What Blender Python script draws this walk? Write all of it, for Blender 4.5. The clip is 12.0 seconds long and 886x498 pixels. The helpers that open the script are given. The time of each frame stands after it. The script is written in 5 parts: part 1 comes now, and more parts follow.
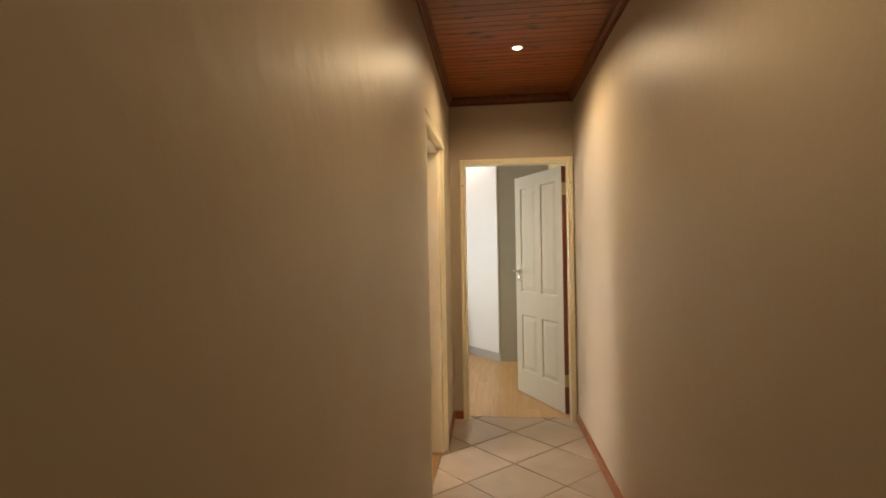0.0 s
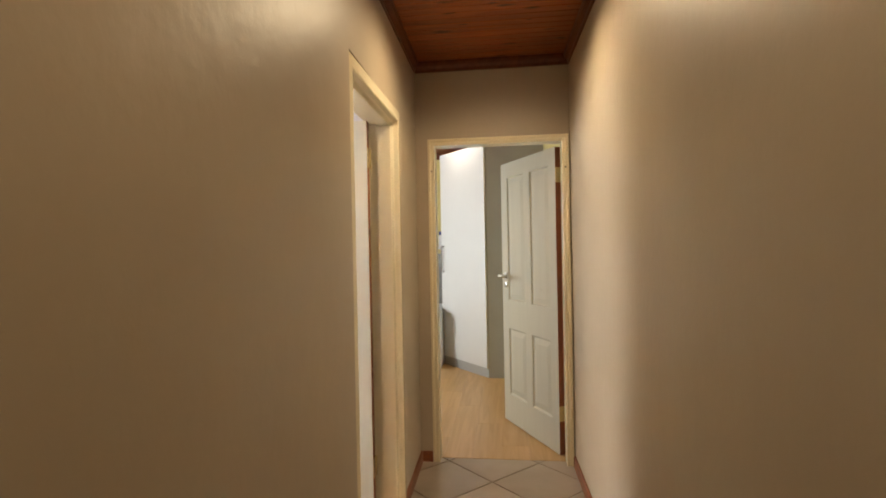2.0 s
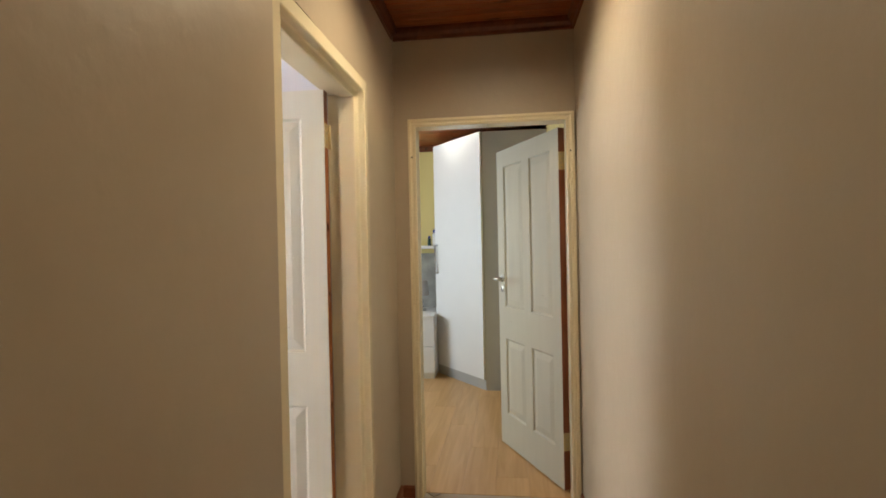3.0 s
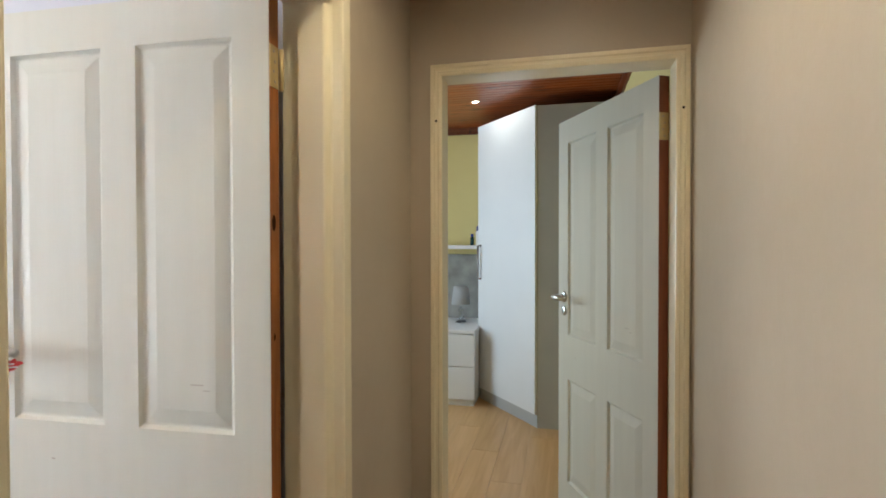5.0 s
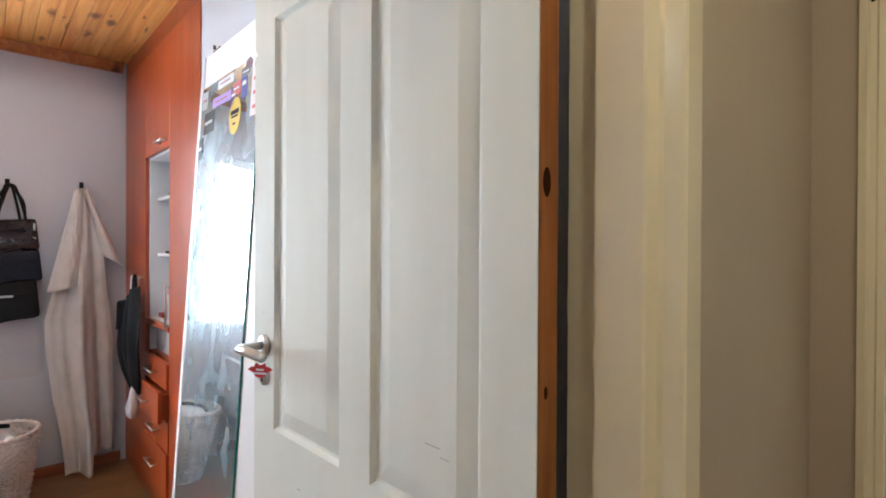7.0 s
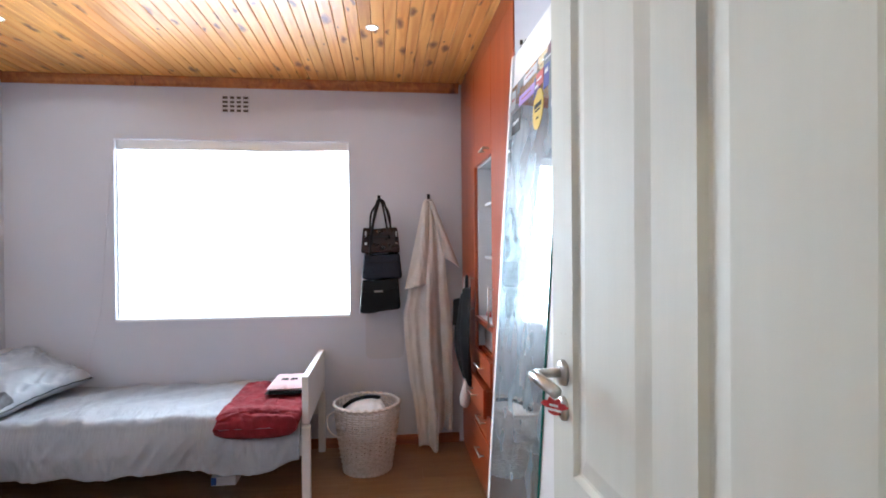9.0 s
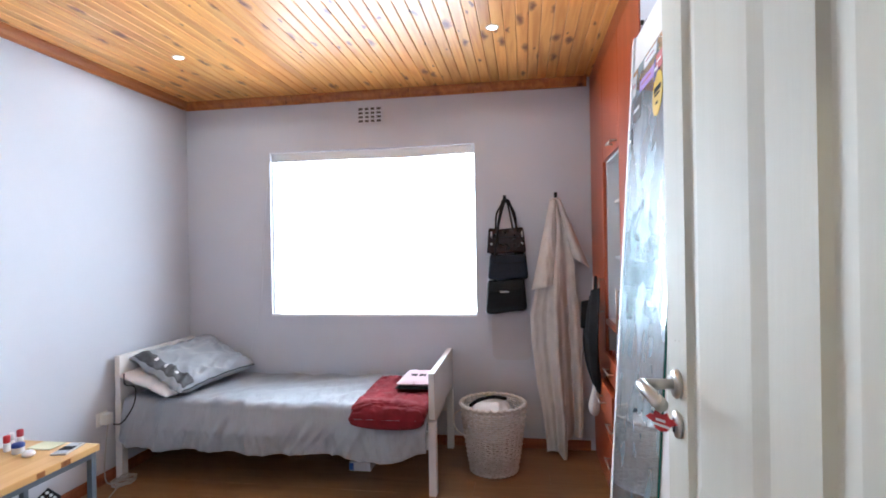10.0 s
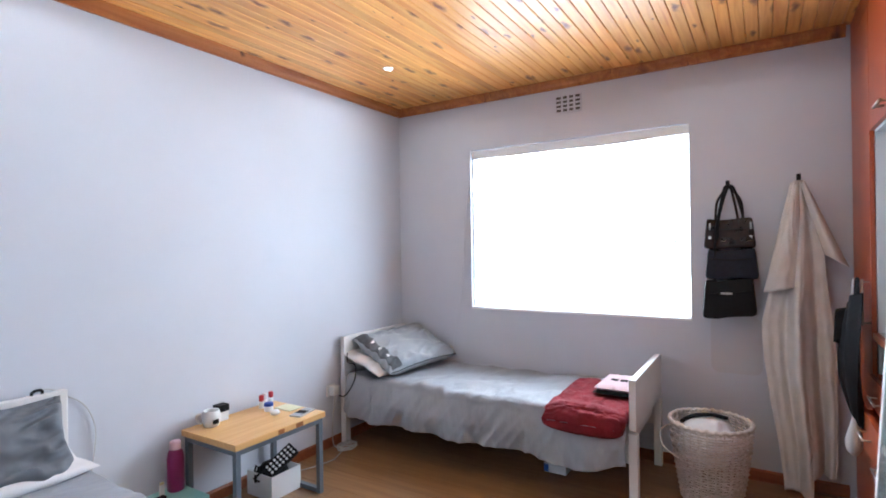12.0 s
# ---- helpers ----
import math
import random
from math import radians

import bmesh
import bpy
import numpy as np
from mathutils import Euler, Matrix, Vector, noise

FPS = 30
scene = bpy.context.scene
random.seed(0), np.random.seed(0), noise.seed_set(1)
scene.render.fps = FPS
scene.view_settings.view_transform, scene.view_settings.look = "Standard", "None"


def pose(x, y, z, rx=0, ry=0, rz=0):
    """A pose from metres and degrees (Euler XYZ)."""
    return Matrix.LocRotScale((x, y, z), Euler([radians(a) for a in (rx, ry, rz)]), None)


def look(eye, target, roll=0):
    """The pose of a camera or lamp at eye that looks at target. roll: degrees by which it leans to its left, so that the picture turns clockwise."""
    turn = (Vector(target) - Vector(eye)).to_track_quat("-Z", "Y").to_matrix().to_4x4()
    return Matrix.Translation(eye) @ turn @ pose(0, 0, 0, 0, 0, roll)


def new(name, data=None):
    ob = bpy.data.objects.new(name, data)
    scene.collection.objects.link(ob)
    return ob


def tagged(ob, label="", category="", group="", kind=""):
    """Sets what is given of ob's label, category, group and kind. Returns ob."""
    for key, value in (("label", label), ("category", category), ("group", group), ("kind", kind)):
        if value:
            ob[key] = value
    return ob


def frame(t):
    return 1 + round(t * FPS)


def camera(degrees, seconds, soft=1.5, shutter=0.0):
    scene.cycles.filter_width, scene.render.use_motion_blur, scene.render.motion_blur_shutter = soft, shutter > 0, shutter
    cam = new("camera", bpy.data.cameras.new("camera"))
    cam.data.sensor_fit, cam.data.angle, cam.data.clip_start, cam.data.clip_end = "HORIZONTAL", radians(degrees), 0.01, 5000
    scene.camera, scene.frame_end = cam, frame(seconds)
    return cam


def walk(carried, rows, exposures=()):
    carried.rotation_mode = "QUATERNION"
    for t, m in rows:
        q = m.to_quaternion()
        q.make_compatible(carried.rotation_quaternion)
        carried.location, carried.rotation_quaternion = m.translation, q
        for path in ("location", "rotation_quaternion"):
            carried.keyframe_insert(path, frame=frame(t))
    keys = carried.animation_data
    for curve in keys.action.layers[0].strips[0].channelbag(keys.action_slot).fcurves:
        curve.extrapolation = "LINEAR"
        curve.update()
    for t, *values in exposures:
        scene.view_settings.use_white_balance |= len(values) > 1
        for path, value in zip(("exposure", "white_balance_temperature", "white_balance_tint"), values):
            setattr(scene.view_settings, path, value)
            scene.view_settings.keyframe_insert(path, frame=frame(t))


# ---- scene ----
cam = camera(81.3, 12.0, soft=1.8)
PATH = [
    (0, (0.425, 0.483, 1.377), (0.197, 2.47, 1.378), -1.0),
    (0.5, (0.47, 0.652, 1.414), (0.238, 2.638, 1.397), -1.1),
    (1, (0.504, 0.845, 1.428), (0.273, 2.832, 1.405), -1.1),
    (1.5, (0.541, 1.079, 1.4), (0.305, 3.065, 1.384), -1.1),
    (2, (0.585, 1.331, 1.4), (0.343, 3.317, 1.39), -1.1),
    (2.5, (0.615, 1.579, 1.396), (0.368, 3.564, 1.387), -1.1),
    (3, (0.642, 1.847, 1.396), (0.382, 3.83, 1.383), -1.2),
    (5, (0.574, 2.776, 1.438), (0.122, 4.724, 1.409), -0.1),
    (5.5, (0.508, 2.96, 1.436), (-0.155, 4.846, 1.409), -0.1),
    (6, (0.434, 3.137, 1.419), (-0.512, 4.899, 1.398), -0.1),
    (6.5, (0.371, 3.255, 1.402), (-0.87, 4.823, 1.384), 0.3),
    (7, (0.308, 3.345, 1.398), (-1.182, 4.679, 1.389), 0.3),
    (7.5, (0.248, 3.397, 1.397), (-1.446, 4.46, 1.393), 0.3),
    (9.5, (0.086, 3.537, 1.421), (-1.913, 3.486, 1.41), -0.8),
    (10, (0.081, 3.583, 1.411), (-1.896, 3.275, 1.408), -1.0),
    (10.5, (0.066, 3.622, 1.404), (-1.869, 3.115, 1.405), -1.0),
    (11, (0.041, 3.638, 1.394), (-1.837, 2.95, 1.396), -0.9),
    (11.5, (0.007, 3.634, 1.378), (-1.79, 2.755, 1.384), -1.0),
    (12, (-0.036, 3.638, 1.396), (-1.734, 2.582, 1.393), -0.9),
]
# exposure and white balance along the walk
EXPOSURES = [(0, 0.44, 7900, 12), (2, 0.38, 7400, 10), (3.2, 0.24, 6550, 6), (5, 0.15, 5950, 3), (6.5, 0.07, 5780, 3), (8, -0.02, 5580, 2), (9.5, -0.07, 5480, 3), (12, -0.10, 5430, 3)]
walk(cam, [(t, look(eye, target, roll)) for t, eye, target, roll in PATH], EXPOSURES)

# ---- world and lights ----
world = bpy.data.worlds.new("world")
scene.world = world
world.use_nodes = True
wn = world.node_tree.nodes
sky = wn.new("ShaderNodeTexSky")
sky.sky_type, sky.sun_disc, sky.sun_elevation, sky.sun_rotation = "NISHITA", False, radians(40), radians(60)
wn["Background"].inputs[1].default_value = 0.12
world.node_tree.links.new(sky.outputs[0], wn["Background"].inputs[0])


def area(name, m, sx, sy, power, colour):
    d = bpy.data.lights.new(name, "AREA")
    d.shape, d.size, d.size_y, d.energy, d.color = "RECTANGLE", sx, sy, power, colour
    d.spread = radians(150)
    ob = new(name, d)
    ob.matrix_world = m
    return ob


def spot(name, x, y, z, power, colour, cone=150, radius=0.03, blend=0.6):
    d = bpy.data.lights.new(name, "SPOT")
    d.energy, d.color, d.spot_size, d.spot_blend, d.shadow_soft_size = power, colour, radians(cone), blend, radius
    ob = new(name, d)
    ob.matrix_world = pose(x, y, z)
    return ob


WIN_X, WY0, WY1, WZ0, WZ1 = -3.59, 1.69, 3.25, 0.93, 2.155
WARM, COOL = (1.0, 0.82, 0.57), (1.0, 0.93, 0.84)
area("window_daylight", pose(WIN_X - 0.075, (WY0 + WY1) / 2, (WZ0 + WZ1) / 2, 0, -90, 0), WZ1 - WZ0 - 0.06, WY1 - WY0 - 0.06, 40, (0.90, 0.94, 1.0))
spot("corridor_downlight_lamp", 0.537, 3.655, 2.55, 29, WARM, 164, blend=0.78)
# above the view; inferred from how evenly the walls here are lit
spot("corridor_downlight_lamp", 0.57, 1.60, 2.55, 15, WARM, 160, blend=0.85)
# unseen fill added behind the start of the walk
spot("corridor_downlight_lamp", 0.60, -0.70, 2.55, 4.5, WARM, 165, blend=0.4)
spot("far_room_downlight_lamp", -0.12, 6.945, 2.555, 4, COOL, 176, 0.02, 0.1)
for sx, sy in ((-2.72, 1.57), (-2.66, 3.44), (-0.96, 1.56), (-0.96, 3.36)):
    spot("bedroom_downlight_lamp", sx, sy, 2.555, 9.5, (1.0, 0.97, 0.94), 172, 0.03, 0.25)
# unseen fill standing for far-room daylight; the wall behind it has no window
area("far_room_window_daylight", pose(-1.9, 6.2, 1.5, 0, -90, 0), 1.2, 1.4, 31, (0.79, 0.90, 1.0))


# ---- materials ----
def material(name, colour, rough=0.6, metal=0.0, second=None, scale=4.0, detail=6.0, bump=0.0, bump_scale=80.0, stretch=(1, 1, 1), mix=0.5, spec=0.5, per="", relief=0.004):
    """A surface of two colours mixed by noise, with fine relief; per: 'object' or 'island' adds a shift from piece to piece."""
    m = bpy.data.materials.new(name)
    m.use_nodes = True
    n, l = m.node_tree.nodes, m.node_tree.links
    b = n["Principled BSDF"]
    b.inputs["Roughness"].default_value, b.inputs["Metallic"].default_value = rough, metal
    b.inputs["Specular IOR Level"].default_value = spec
    co = n.new("ShaderNodeTexCoord")
    mp = n.new("ShaderNodeMapping")
    mp.inputs["Scale"].default_value = stretch
    l.new(co.outputs["Object"], mp.inputs["Vector"])
    tx = n.new("ShaderNodeTexNoise")
    tx.inputs["Scale"].default_value, tx.inputs["Detail"].default_value = scale, detail
    l.new(mp.outputs[0], tx.inputs["Vector"])
    ramp = n.new("ShaderNodeValToRGB")
    ramp.color_ramp.elements[0].position, ramp.color_ramp.elements[1].position = 0.5 - mix / 2, 0.5 + mix / 2
    second = second or tuple(c * 0.88 for c in colour)
    ramp.color_ramp.elements[0].color, ramp.color_ramp.elements[1].color = (*second, 1), (*colour, 1)
    l.new(tx.outputs["Fac"], ramp.inputs[0])
    out = ramp.outputs[0]
    if per:
        rnd = n.new("ShaderNodeObjectInfo") if per == "object" else n.new("ShaderNodeNewGeometry")
        src = rnd.outputs["Random"] if per == "object" else rnd.outputs["Random Per Island"]
        rng = n.new("ShaderNodeMapRange")
        rng.inputs[3].default_value, rng.inputs[4].default_value = 0.82, 1.12
        l.new(src, rng.inputs[0])
        hsv = n.new("ShaderNodeHueSaturation")
        l.new(rng.outputs[0], hsv.inputs["Value"])
        l.new(out, hsv.inputs["Color"])
        out = hsv.outputs[0]
        add = n.new("ShaderNodeVectorMath")
        add.operation = "ADD"
        mul = n.new("ShaderNodeMath")
        mul.operation = "MULTIPLY"
        mul.inputs[1].default_value = 37.0
        l.new(src, mul.inputs[0])
        l.new(co.outputs["Object"], add.inputs[0])
        l.new(mul.outputs[0], add.inputs[1])
        l.new(add.outputs[0], mp.inputs["Vector"])
    l.new(out, b.inputs["Base Color"])
    if bump:
        t2 = n.new("ShaderNodeTexNoise")
        t2.inputs["Scale"].default_value, t2.inputs["Detail"].default_value = bump_scale, 4
        l.new(mp.outputs[0], t2.inputs["Vector"])
        bp = n.new("ShaderNodeBump")
        bp.inputs["Strength"].default_value, bp.inputs["Distance"].default_value = bump, relief
        l.new(t2.outputs["Fac"], bp.inputs["Height"])
        l.new(bp.outputs[0], b.inputs["Normal"])
    return m


def wood(name, light, dark, knot, rough=0.4, axis=0, knots=True, per="island", grain=1.0, vary=(0.78, 1.15)):
    """Wood with grain along one axis (0 x, 1 y, 2 z), knots, and a shift from board to board."""
    m = bpy.data.materials.new(name)
    m.use_nodes = True
    n, l = m.node_tree.nodes, m.node_tree.links
    b = n["Principled BSDF"]
    b.inputs["Roughness"].default_value = rough
    co = n.new("ShaderNodeTexCoord")
    rnd = n.new("ShaderNodeObjectInfo") if per == "object" else n.new("ShaderNodeNewGeometry")
    src = rnd.outputs["Random"] if per == "object" else rnd.outputs["Random Per Island"]
    mul = n.new("ShaderNodeMath")
    mul.operation = "MULTIPLY"
    mul.inputs[1].default_value = 53.0
    l.new(src, mul.inputs[0])
    add = n.new("ShaderNodeVectorMath")
    add.operation = "ADD"
    l.new(co.outputs["Object"], add.inputs[0])
    l.new(mul.outputs[0], add.inputs[1])
    mp = n.new("ShaderNodeMapping")
    s = [14.0 * grain] * 3
    s[axis] = 0.9 * grain
    mp.inputs["Scale"].default_value = s
    l.new(add.outputs[0], mp.inputs["Vector"])
    tx = n.new("ShaderNodeTexNoise")
    tx.inputs["Scale"].default_value, tx.inputs["Detail"].default_value, tx.inputs["Distortion"].default_value = 1.6, 8, 0.9
    l.new(mp.outputs[0], tx.inputs["Vector"])
    ramp = n.new("ShaderNodeValToRGB")
    ramp.color_ramp.elements[0].position, ramp.color_ramp.elements[1].position = 0.32, 0.66
    ramp.color_ramp.elements[0].color, ramp.color_ramp.elements[1].color = (*dark, 1), (*light, 1)
    l.new(tx.outputs["Fac"], ramp.inputs[0])
    out = ramp.outputs[0]
    if knots:
        wt = n.new("ShaderNodeTexNoise")
        wt.inputs["Scale"].default_value, wt.inputs["Detail"].default_value = 16.0, 3
        l.new(add.outputs[0], wt.inputs["Vector"])
        ws = n.new("ShaderNodeVectorMath")
        ws.operation = "MULTIPLY_ADD"
        ws.inputs[1].default_value = (0.05, 0.05, 0.05)
        l.new(wt.outputs["Color"], ws.inputs[0])
        l.new(add.outputs[0], ws.inputs[2])
        mk = n.new("ShaderNodeMapping")
        sk = [8.0] * 3
        sk[axis] = 2.7
        mk.inputs["Scale"].default_value = sk
        l.new(ws.outputs[0], mk.inputs["Vector"])
        vo = n.new("ShaderNodeTexVoronoi")
        vo.voronoi_dimensions = "2D" if axis == 0 else "3D"
        vo.inputs["Scale"].default_value = 1.0
        l.new(mk.outputs[0], vo.inputs["Vector"])
        kr = n.new("ShaderNodeValToRGB")
        kr.color_ramp.elements[0].position, kr.color_ramp.elements[1].position = 0.04, 0.17
        kr.color_ramp.elements[0].color, kr.color_ramp.elements[1].color = (0.95, 0.95, 0.95, 1), (0, 0, 0, 1)
        mid = kr.color_ramp.elements.new(0.095)
        mid.color = (0.62, 0.62, 0.62, 1)
        sep = n.new("ShaderNodeSeparateColor")
        l.new(vo.outputs["Color"], sep.inputs[0])
        size = n.new("ShaderNodeMapRange")
        size.inputs[3].default_value, size.inputs[4].default_value = 0.15, 1.35
        l.new(sep.outputs[0], size.inputs[0])
        div = n.new("ShaderNodeMath")
        div.operation = "DIVIDE"
        l.new(vo.outputs["Distance"], div.inputs[0])
        l.new(size.outputs[0], div.inputs[1])
        l.new(div.outputs[0], kr.inputs[0])
        mx = n.new("ShaderNodeMix")
        mx.data_type = "RGBA"
        l.new(kr.outputs[0], mx.inputs[0])
        l.new(out, mx.inputs[6])
        mx.inputs[7].default_value = (*knot, 1)
        out = mx.outputs[2]
    rng = n.new("ShaderNodeMapRange")
    rng.inputs[3].default_value, rng.inputs[4].default_value = vary
    l.new(src, rng.inputs[0])
    hsv = n.new("ShaderNodeHueSaturation")
    l.new(rng.outputs[0], hsv.inputs["Value"])
    l.new(out, hsv.inputs["Color"])
    l.new(hsv.outputs[0], b.inputs["Base Color"])
    bp = n.new("ShaderNodeBump")
    bp.inputs["Strength"].default_value, bp.inputs["Distance"].default_value = 0.12, 0.003
    l.new(tx.outputs["Fac"], bp.inputs["Height"])
    l.new(bp.outputs[0], b.inputs["Normal"])
    return m


def glow(name, colour, strength):
    m = bpy.data.materials.new(name)
    m.use_nodes = True
    n = m.node_tree.nodes
    b = n["Principled BSDF"]
    b.inputs["Emission Color"].default_value, b.inputs["Emission Strength"].default_value = (*colour, 1), strength
    b.inputs["Base Color"].default_value = (*colour, 1)
    return m


def glass(name, rough=0.0, tint=(1, 1, 1)):
    m = bpy.data.materials.new(name)
    m.use_nodes = True
    b = m.node_tree.nodes["Principled BSDF"]
    b.inputs["Transmission Weight"].default_value, b.inputs["Roughness"].default_value, b.inputs["Base Color"].default_value = 1.0, rough, (*tint, 1)
    b.inputs["IOR"].default_value = 1.45
    return m


TAUPE = material("taupe_wall_paint", (0.49, 0.41, 0.31), 0.43, second=(0.45, 0.37, 0.275), scale=2.6, bump=0.6, bump_scale=14, stretch=(1, 1, 0.8), spec=0.5)
LILAC = material("pale_lilac_wall_paint", (0.59, 0.60, 0.655), 0.75, second=(0.55, 0.56, 0.61), scale=1.6, bump=0.08, bump_scale=30, spec=0.3)
YELLOW = material("pale_yellow_wall_paint", (0.70, 0.60, 0.26), 0.6, second=(0.66, 0.56, 0.24), scale=2)
CREAM = material("cream_gloss_enamel", (0.87, 0.79, 0.60), 0.18, second=(0.84, 0.74, 0.52), scale=2.5, mix=0.8, bump=0.05, bump_scale=30)
DOOR_WHITE = material("off_white_door_paint", (0.61, 0.597, 0.527), 0.62, second=(0.56, 0.545, 0.475), scale=2.0, mix=0.8, bump=0.09, bump_scale=9, stretch=(12, 12, 1), spec=0.2)
PINE = wood("knotty_pine_boards", (0.83, 0.435, 0.118), (0.63, 0.235, 0.045), (0.17, 0.040, 0.010), 0.38, 0, vary=(0.86, 1.1))
PINE_TRIM = wood("pine_cornice", (0.50, 0.18, 0.045), (0.33, 0.10, 0.025), (0.08, 0.025, 0.01), 0.35, 0)
DARK_BOARD = wood("red_brown_stained_boards", (0.35, 0.092, 0.022), (0.22, 0.050, 0.012), (0.04, 0.010, 0.004), 0.3, 0)
DARK_TRIM = wood("red_brown_cornice", (0.18, 0.045, 0.014), (0.11, 0.025, 0.008), (0.03, 0.008, 0.004), 0.35, 1)
EDGE_WOOD = wood("bare_pine_edge", (0.36, 0.13, 0.030), (0.22, 0.07, 0.015), (0.03, 0.012, 0.006), 0.5, 2, grain=2.0)
EDGE_RED = wood("red_brown_edge", (0.26, 0.075, 0.028), (0.17, 0.045, 0.016), (0.05, 0.015, 0.008), 0.5, 2, knots=False)
SKIRT = wood("red_brown_skirting", (0.30, 0.095, 0.035), (0.20, 0.055, 0.02), (0.06, 0.02, 0.01), 0.45, 1, knots=False)
LAMINATE = wood("light_oak_laminate", (0.60, 0.385, 0.185), (0.50, 0.30, 0.13), (0.3, 0.15, 0.06), 0.35, 1, knots=False, per="object", vary=(0.94, 1.05))
LAMINATE2 = wood("brown_oak_laminate", (0.28, 0.15, 0.064), (0.21, 0.105, 0.042), (0.1, 0.04, 0.02), 0.35, 1, knots=False, per="object", vary=(0.94, 1.05))
CHERRY = wood("cherry_red_veneer", (0.37, 0.070, 0.018), (0.30, 0.050, 0.013), (0.2, 0.03, 0.01), 0.3, 2, knots=False)
TILE = material("beige_stone_tile", (0.44, 0.37, 0.30), 0.35, second=(0.35, 0.28, 0.21), scale=4, per="object", mix=0.45)
GROUT = material("brown_grout", (0.32, 0.255, 0.20), 0.9, scale=30)
WHITE_LAM = material("white_melamine", (0.72, 0.73, 0.75), 0.5, second=(0.69, 0.70, 0.72))
GREY_LAM = material("grey_melamine", (0.42, 0.42, 0.42), 0.5)
BED_WHITE = material("white_painted_wood", (0.76, 0.74, 0.73), 0.4, second=(0.70, 0.68, 0.66), scale=6)
SHEET = material("grey_cotton_sheet", (0.335, 0.35, 0.38), 0.55, second=(0.30, 0.315, 0.345), scale=7, bump=0.75, bump_scale=13, stretch=(0.7, 1.5, 0.35), relief=0.018)
PILLOW_M = material("grey_satin_pillowcase", (0.33, 0.345, 0.37), 0.38, second=(0.28, 0.295, 0.32), scale=7)
LINEN_W = material("white_linen", (0.74, 0.72, 0.72), 0.85)
RED_CLOTH = material("crimson_fleece", (0.25, 0.013, 0.024), 0.95, second=(0.15, 0.007, 0.013), scale=18, bump=0.9, bump_scale=120)
PINK = material("pale_pink_cotton", (0.70, 0.52, 0.55), 0.85)
BLACK = material("black_fabric", (0.010, 0.010, 0.011), 0.75, bump=0.3, bump_scale=200, spec=0.25)
CHROME = material("brushed_steel", (0.62, 0.60, 0.57), 0.28, 1.0)
BRASS = material("worn_brass", (0.62, 0.50, 0.26), 0.4, 0.8)
MIRROR = bpy.data.materials.new("smeared_mirror")
MIRROR.use_nodes = True
mn, ml = MIRROR.node_tree.nodes, MIRROR.node_tree.links
mb = mn["Principled BSDF"]
mb.inputs["Base Color"].default_value, mb.inputs["Metallic"].default_value = (0.84, 0.90, 0.92, 1), 1.0
m_co, m_tx, m_rg = mn.new("ShaderNodeTexCoord"), mn.new("ShaderNodeTexNoise"), mn.new("ShaderNodeMapRange")
m_tx.inputs["Scale"].default_value, m_tx.inputs["Detail"].default_value, m_tx.inputs["Distortion"].default_value = 22.0, 6, 0.3
m_rg.inputs[1].default_value, m_rg.inputs[2].default_value, m_rg.inputs[3].default_value, m_rg.inputs[4].default_value = 0.35, 0.70, 0.012, 0.06
ml.new(m_co.outputs["Object"], m_tx.inputs["Vector"])
ml.new(m_tx.outputs["Fac"], m_rg.inputs[0])
ml.new(m_rg.outputs[0], mb.inputs["Roughness"])
m_film, m_mix, m_w, m_mul = mn.new("ShaderNodeBsdfPrincipled"), mn.new("ShaderNodeMixShader"), mn.new("ShaderNodeMapRange"), mn.new("ShaderNodeMath")
m_film.inputs["Base Color"].default_value, m_film.inputs["Metallic"].default_value, m_film.inputs["Roughness"].default_value = (0.60, 0.77, 0.86, 1), 0.35, 0.30
m_sep, m_up = mn.new("ShaderNodeSeparateXYZ"), mn.new("ShaderNodeValToRGB")
m_map = mn.new("ShaderNodeMapping")
m_map.inputs["Scale"].default_value = (1.0, 1.0, 0.8)
m_st = mn.new("ShaderNodeTexNoise")
m_st.inputs["Scale"].default_value, m_st.inputs["Detail"].default_value, m_st.inputs["Distortion"].default_value = 9.0, 5, 0.2
ml.new(m_co.outputs["Object"], m_map.inputs["Vector"])
ml.new(m_map.outputs[0], m_st.inputs["Vector"])
m_w.inputs[1].default_value, m_w.inputs[2].default_value, m_w.inputs[3].default_value, m_w.inputs[4].default_value = 0.36, 0.66, 0.16, 0.50
ml.new(m_st.outputs["Fac"], m_w.inputs[0])
# wiped clean low down, thick film at chest height
ml.new(m_co.outputs["Object"], m_sep.inputs[0])
m_half = mn.new("ShaderNodeMath")
m_half.operation = "MULTIPLY"
m_half.inputs[1].default_value = 0.5
ml.new(m_sep.outputs[2], m_half.inputs[0])
ml.new(m_half.outputs[0], m_up.inputs[0])
m_up.color_ramp.elements[0].position, m_up.color_ramp.elements[1].position = 0.25, 0.48
m_up.color_ramp.elements[0].color, m_up.color_ramp.elements[1].color = (0.40, 0.40, 0.40, 1), (0.80, 0.80, 0.80, 1)
m_mul.operation = "MULTIPLY"
ml.new(m_w.outputs[0], m_mul.inputs[0])
ml.new(m_up.outputs[0], m_mul.inputs[1])
ml.new(m_mul.outputs[0], m_mix.inputs[0])
ml.new(mb.outputs[0], m_mix.inputs[1])
ml.new(m_film.outputs[0], m_mix.inputs[2])
ml.new(m_mix.outputs[0], mn["Material Output"].inputs["Surface"])
WICKER = material("white_wicker", (0.74, 0.68, 0.63), 0.6, second=(0.55, 0.48, 0.42), scale=45, mix=0.35)
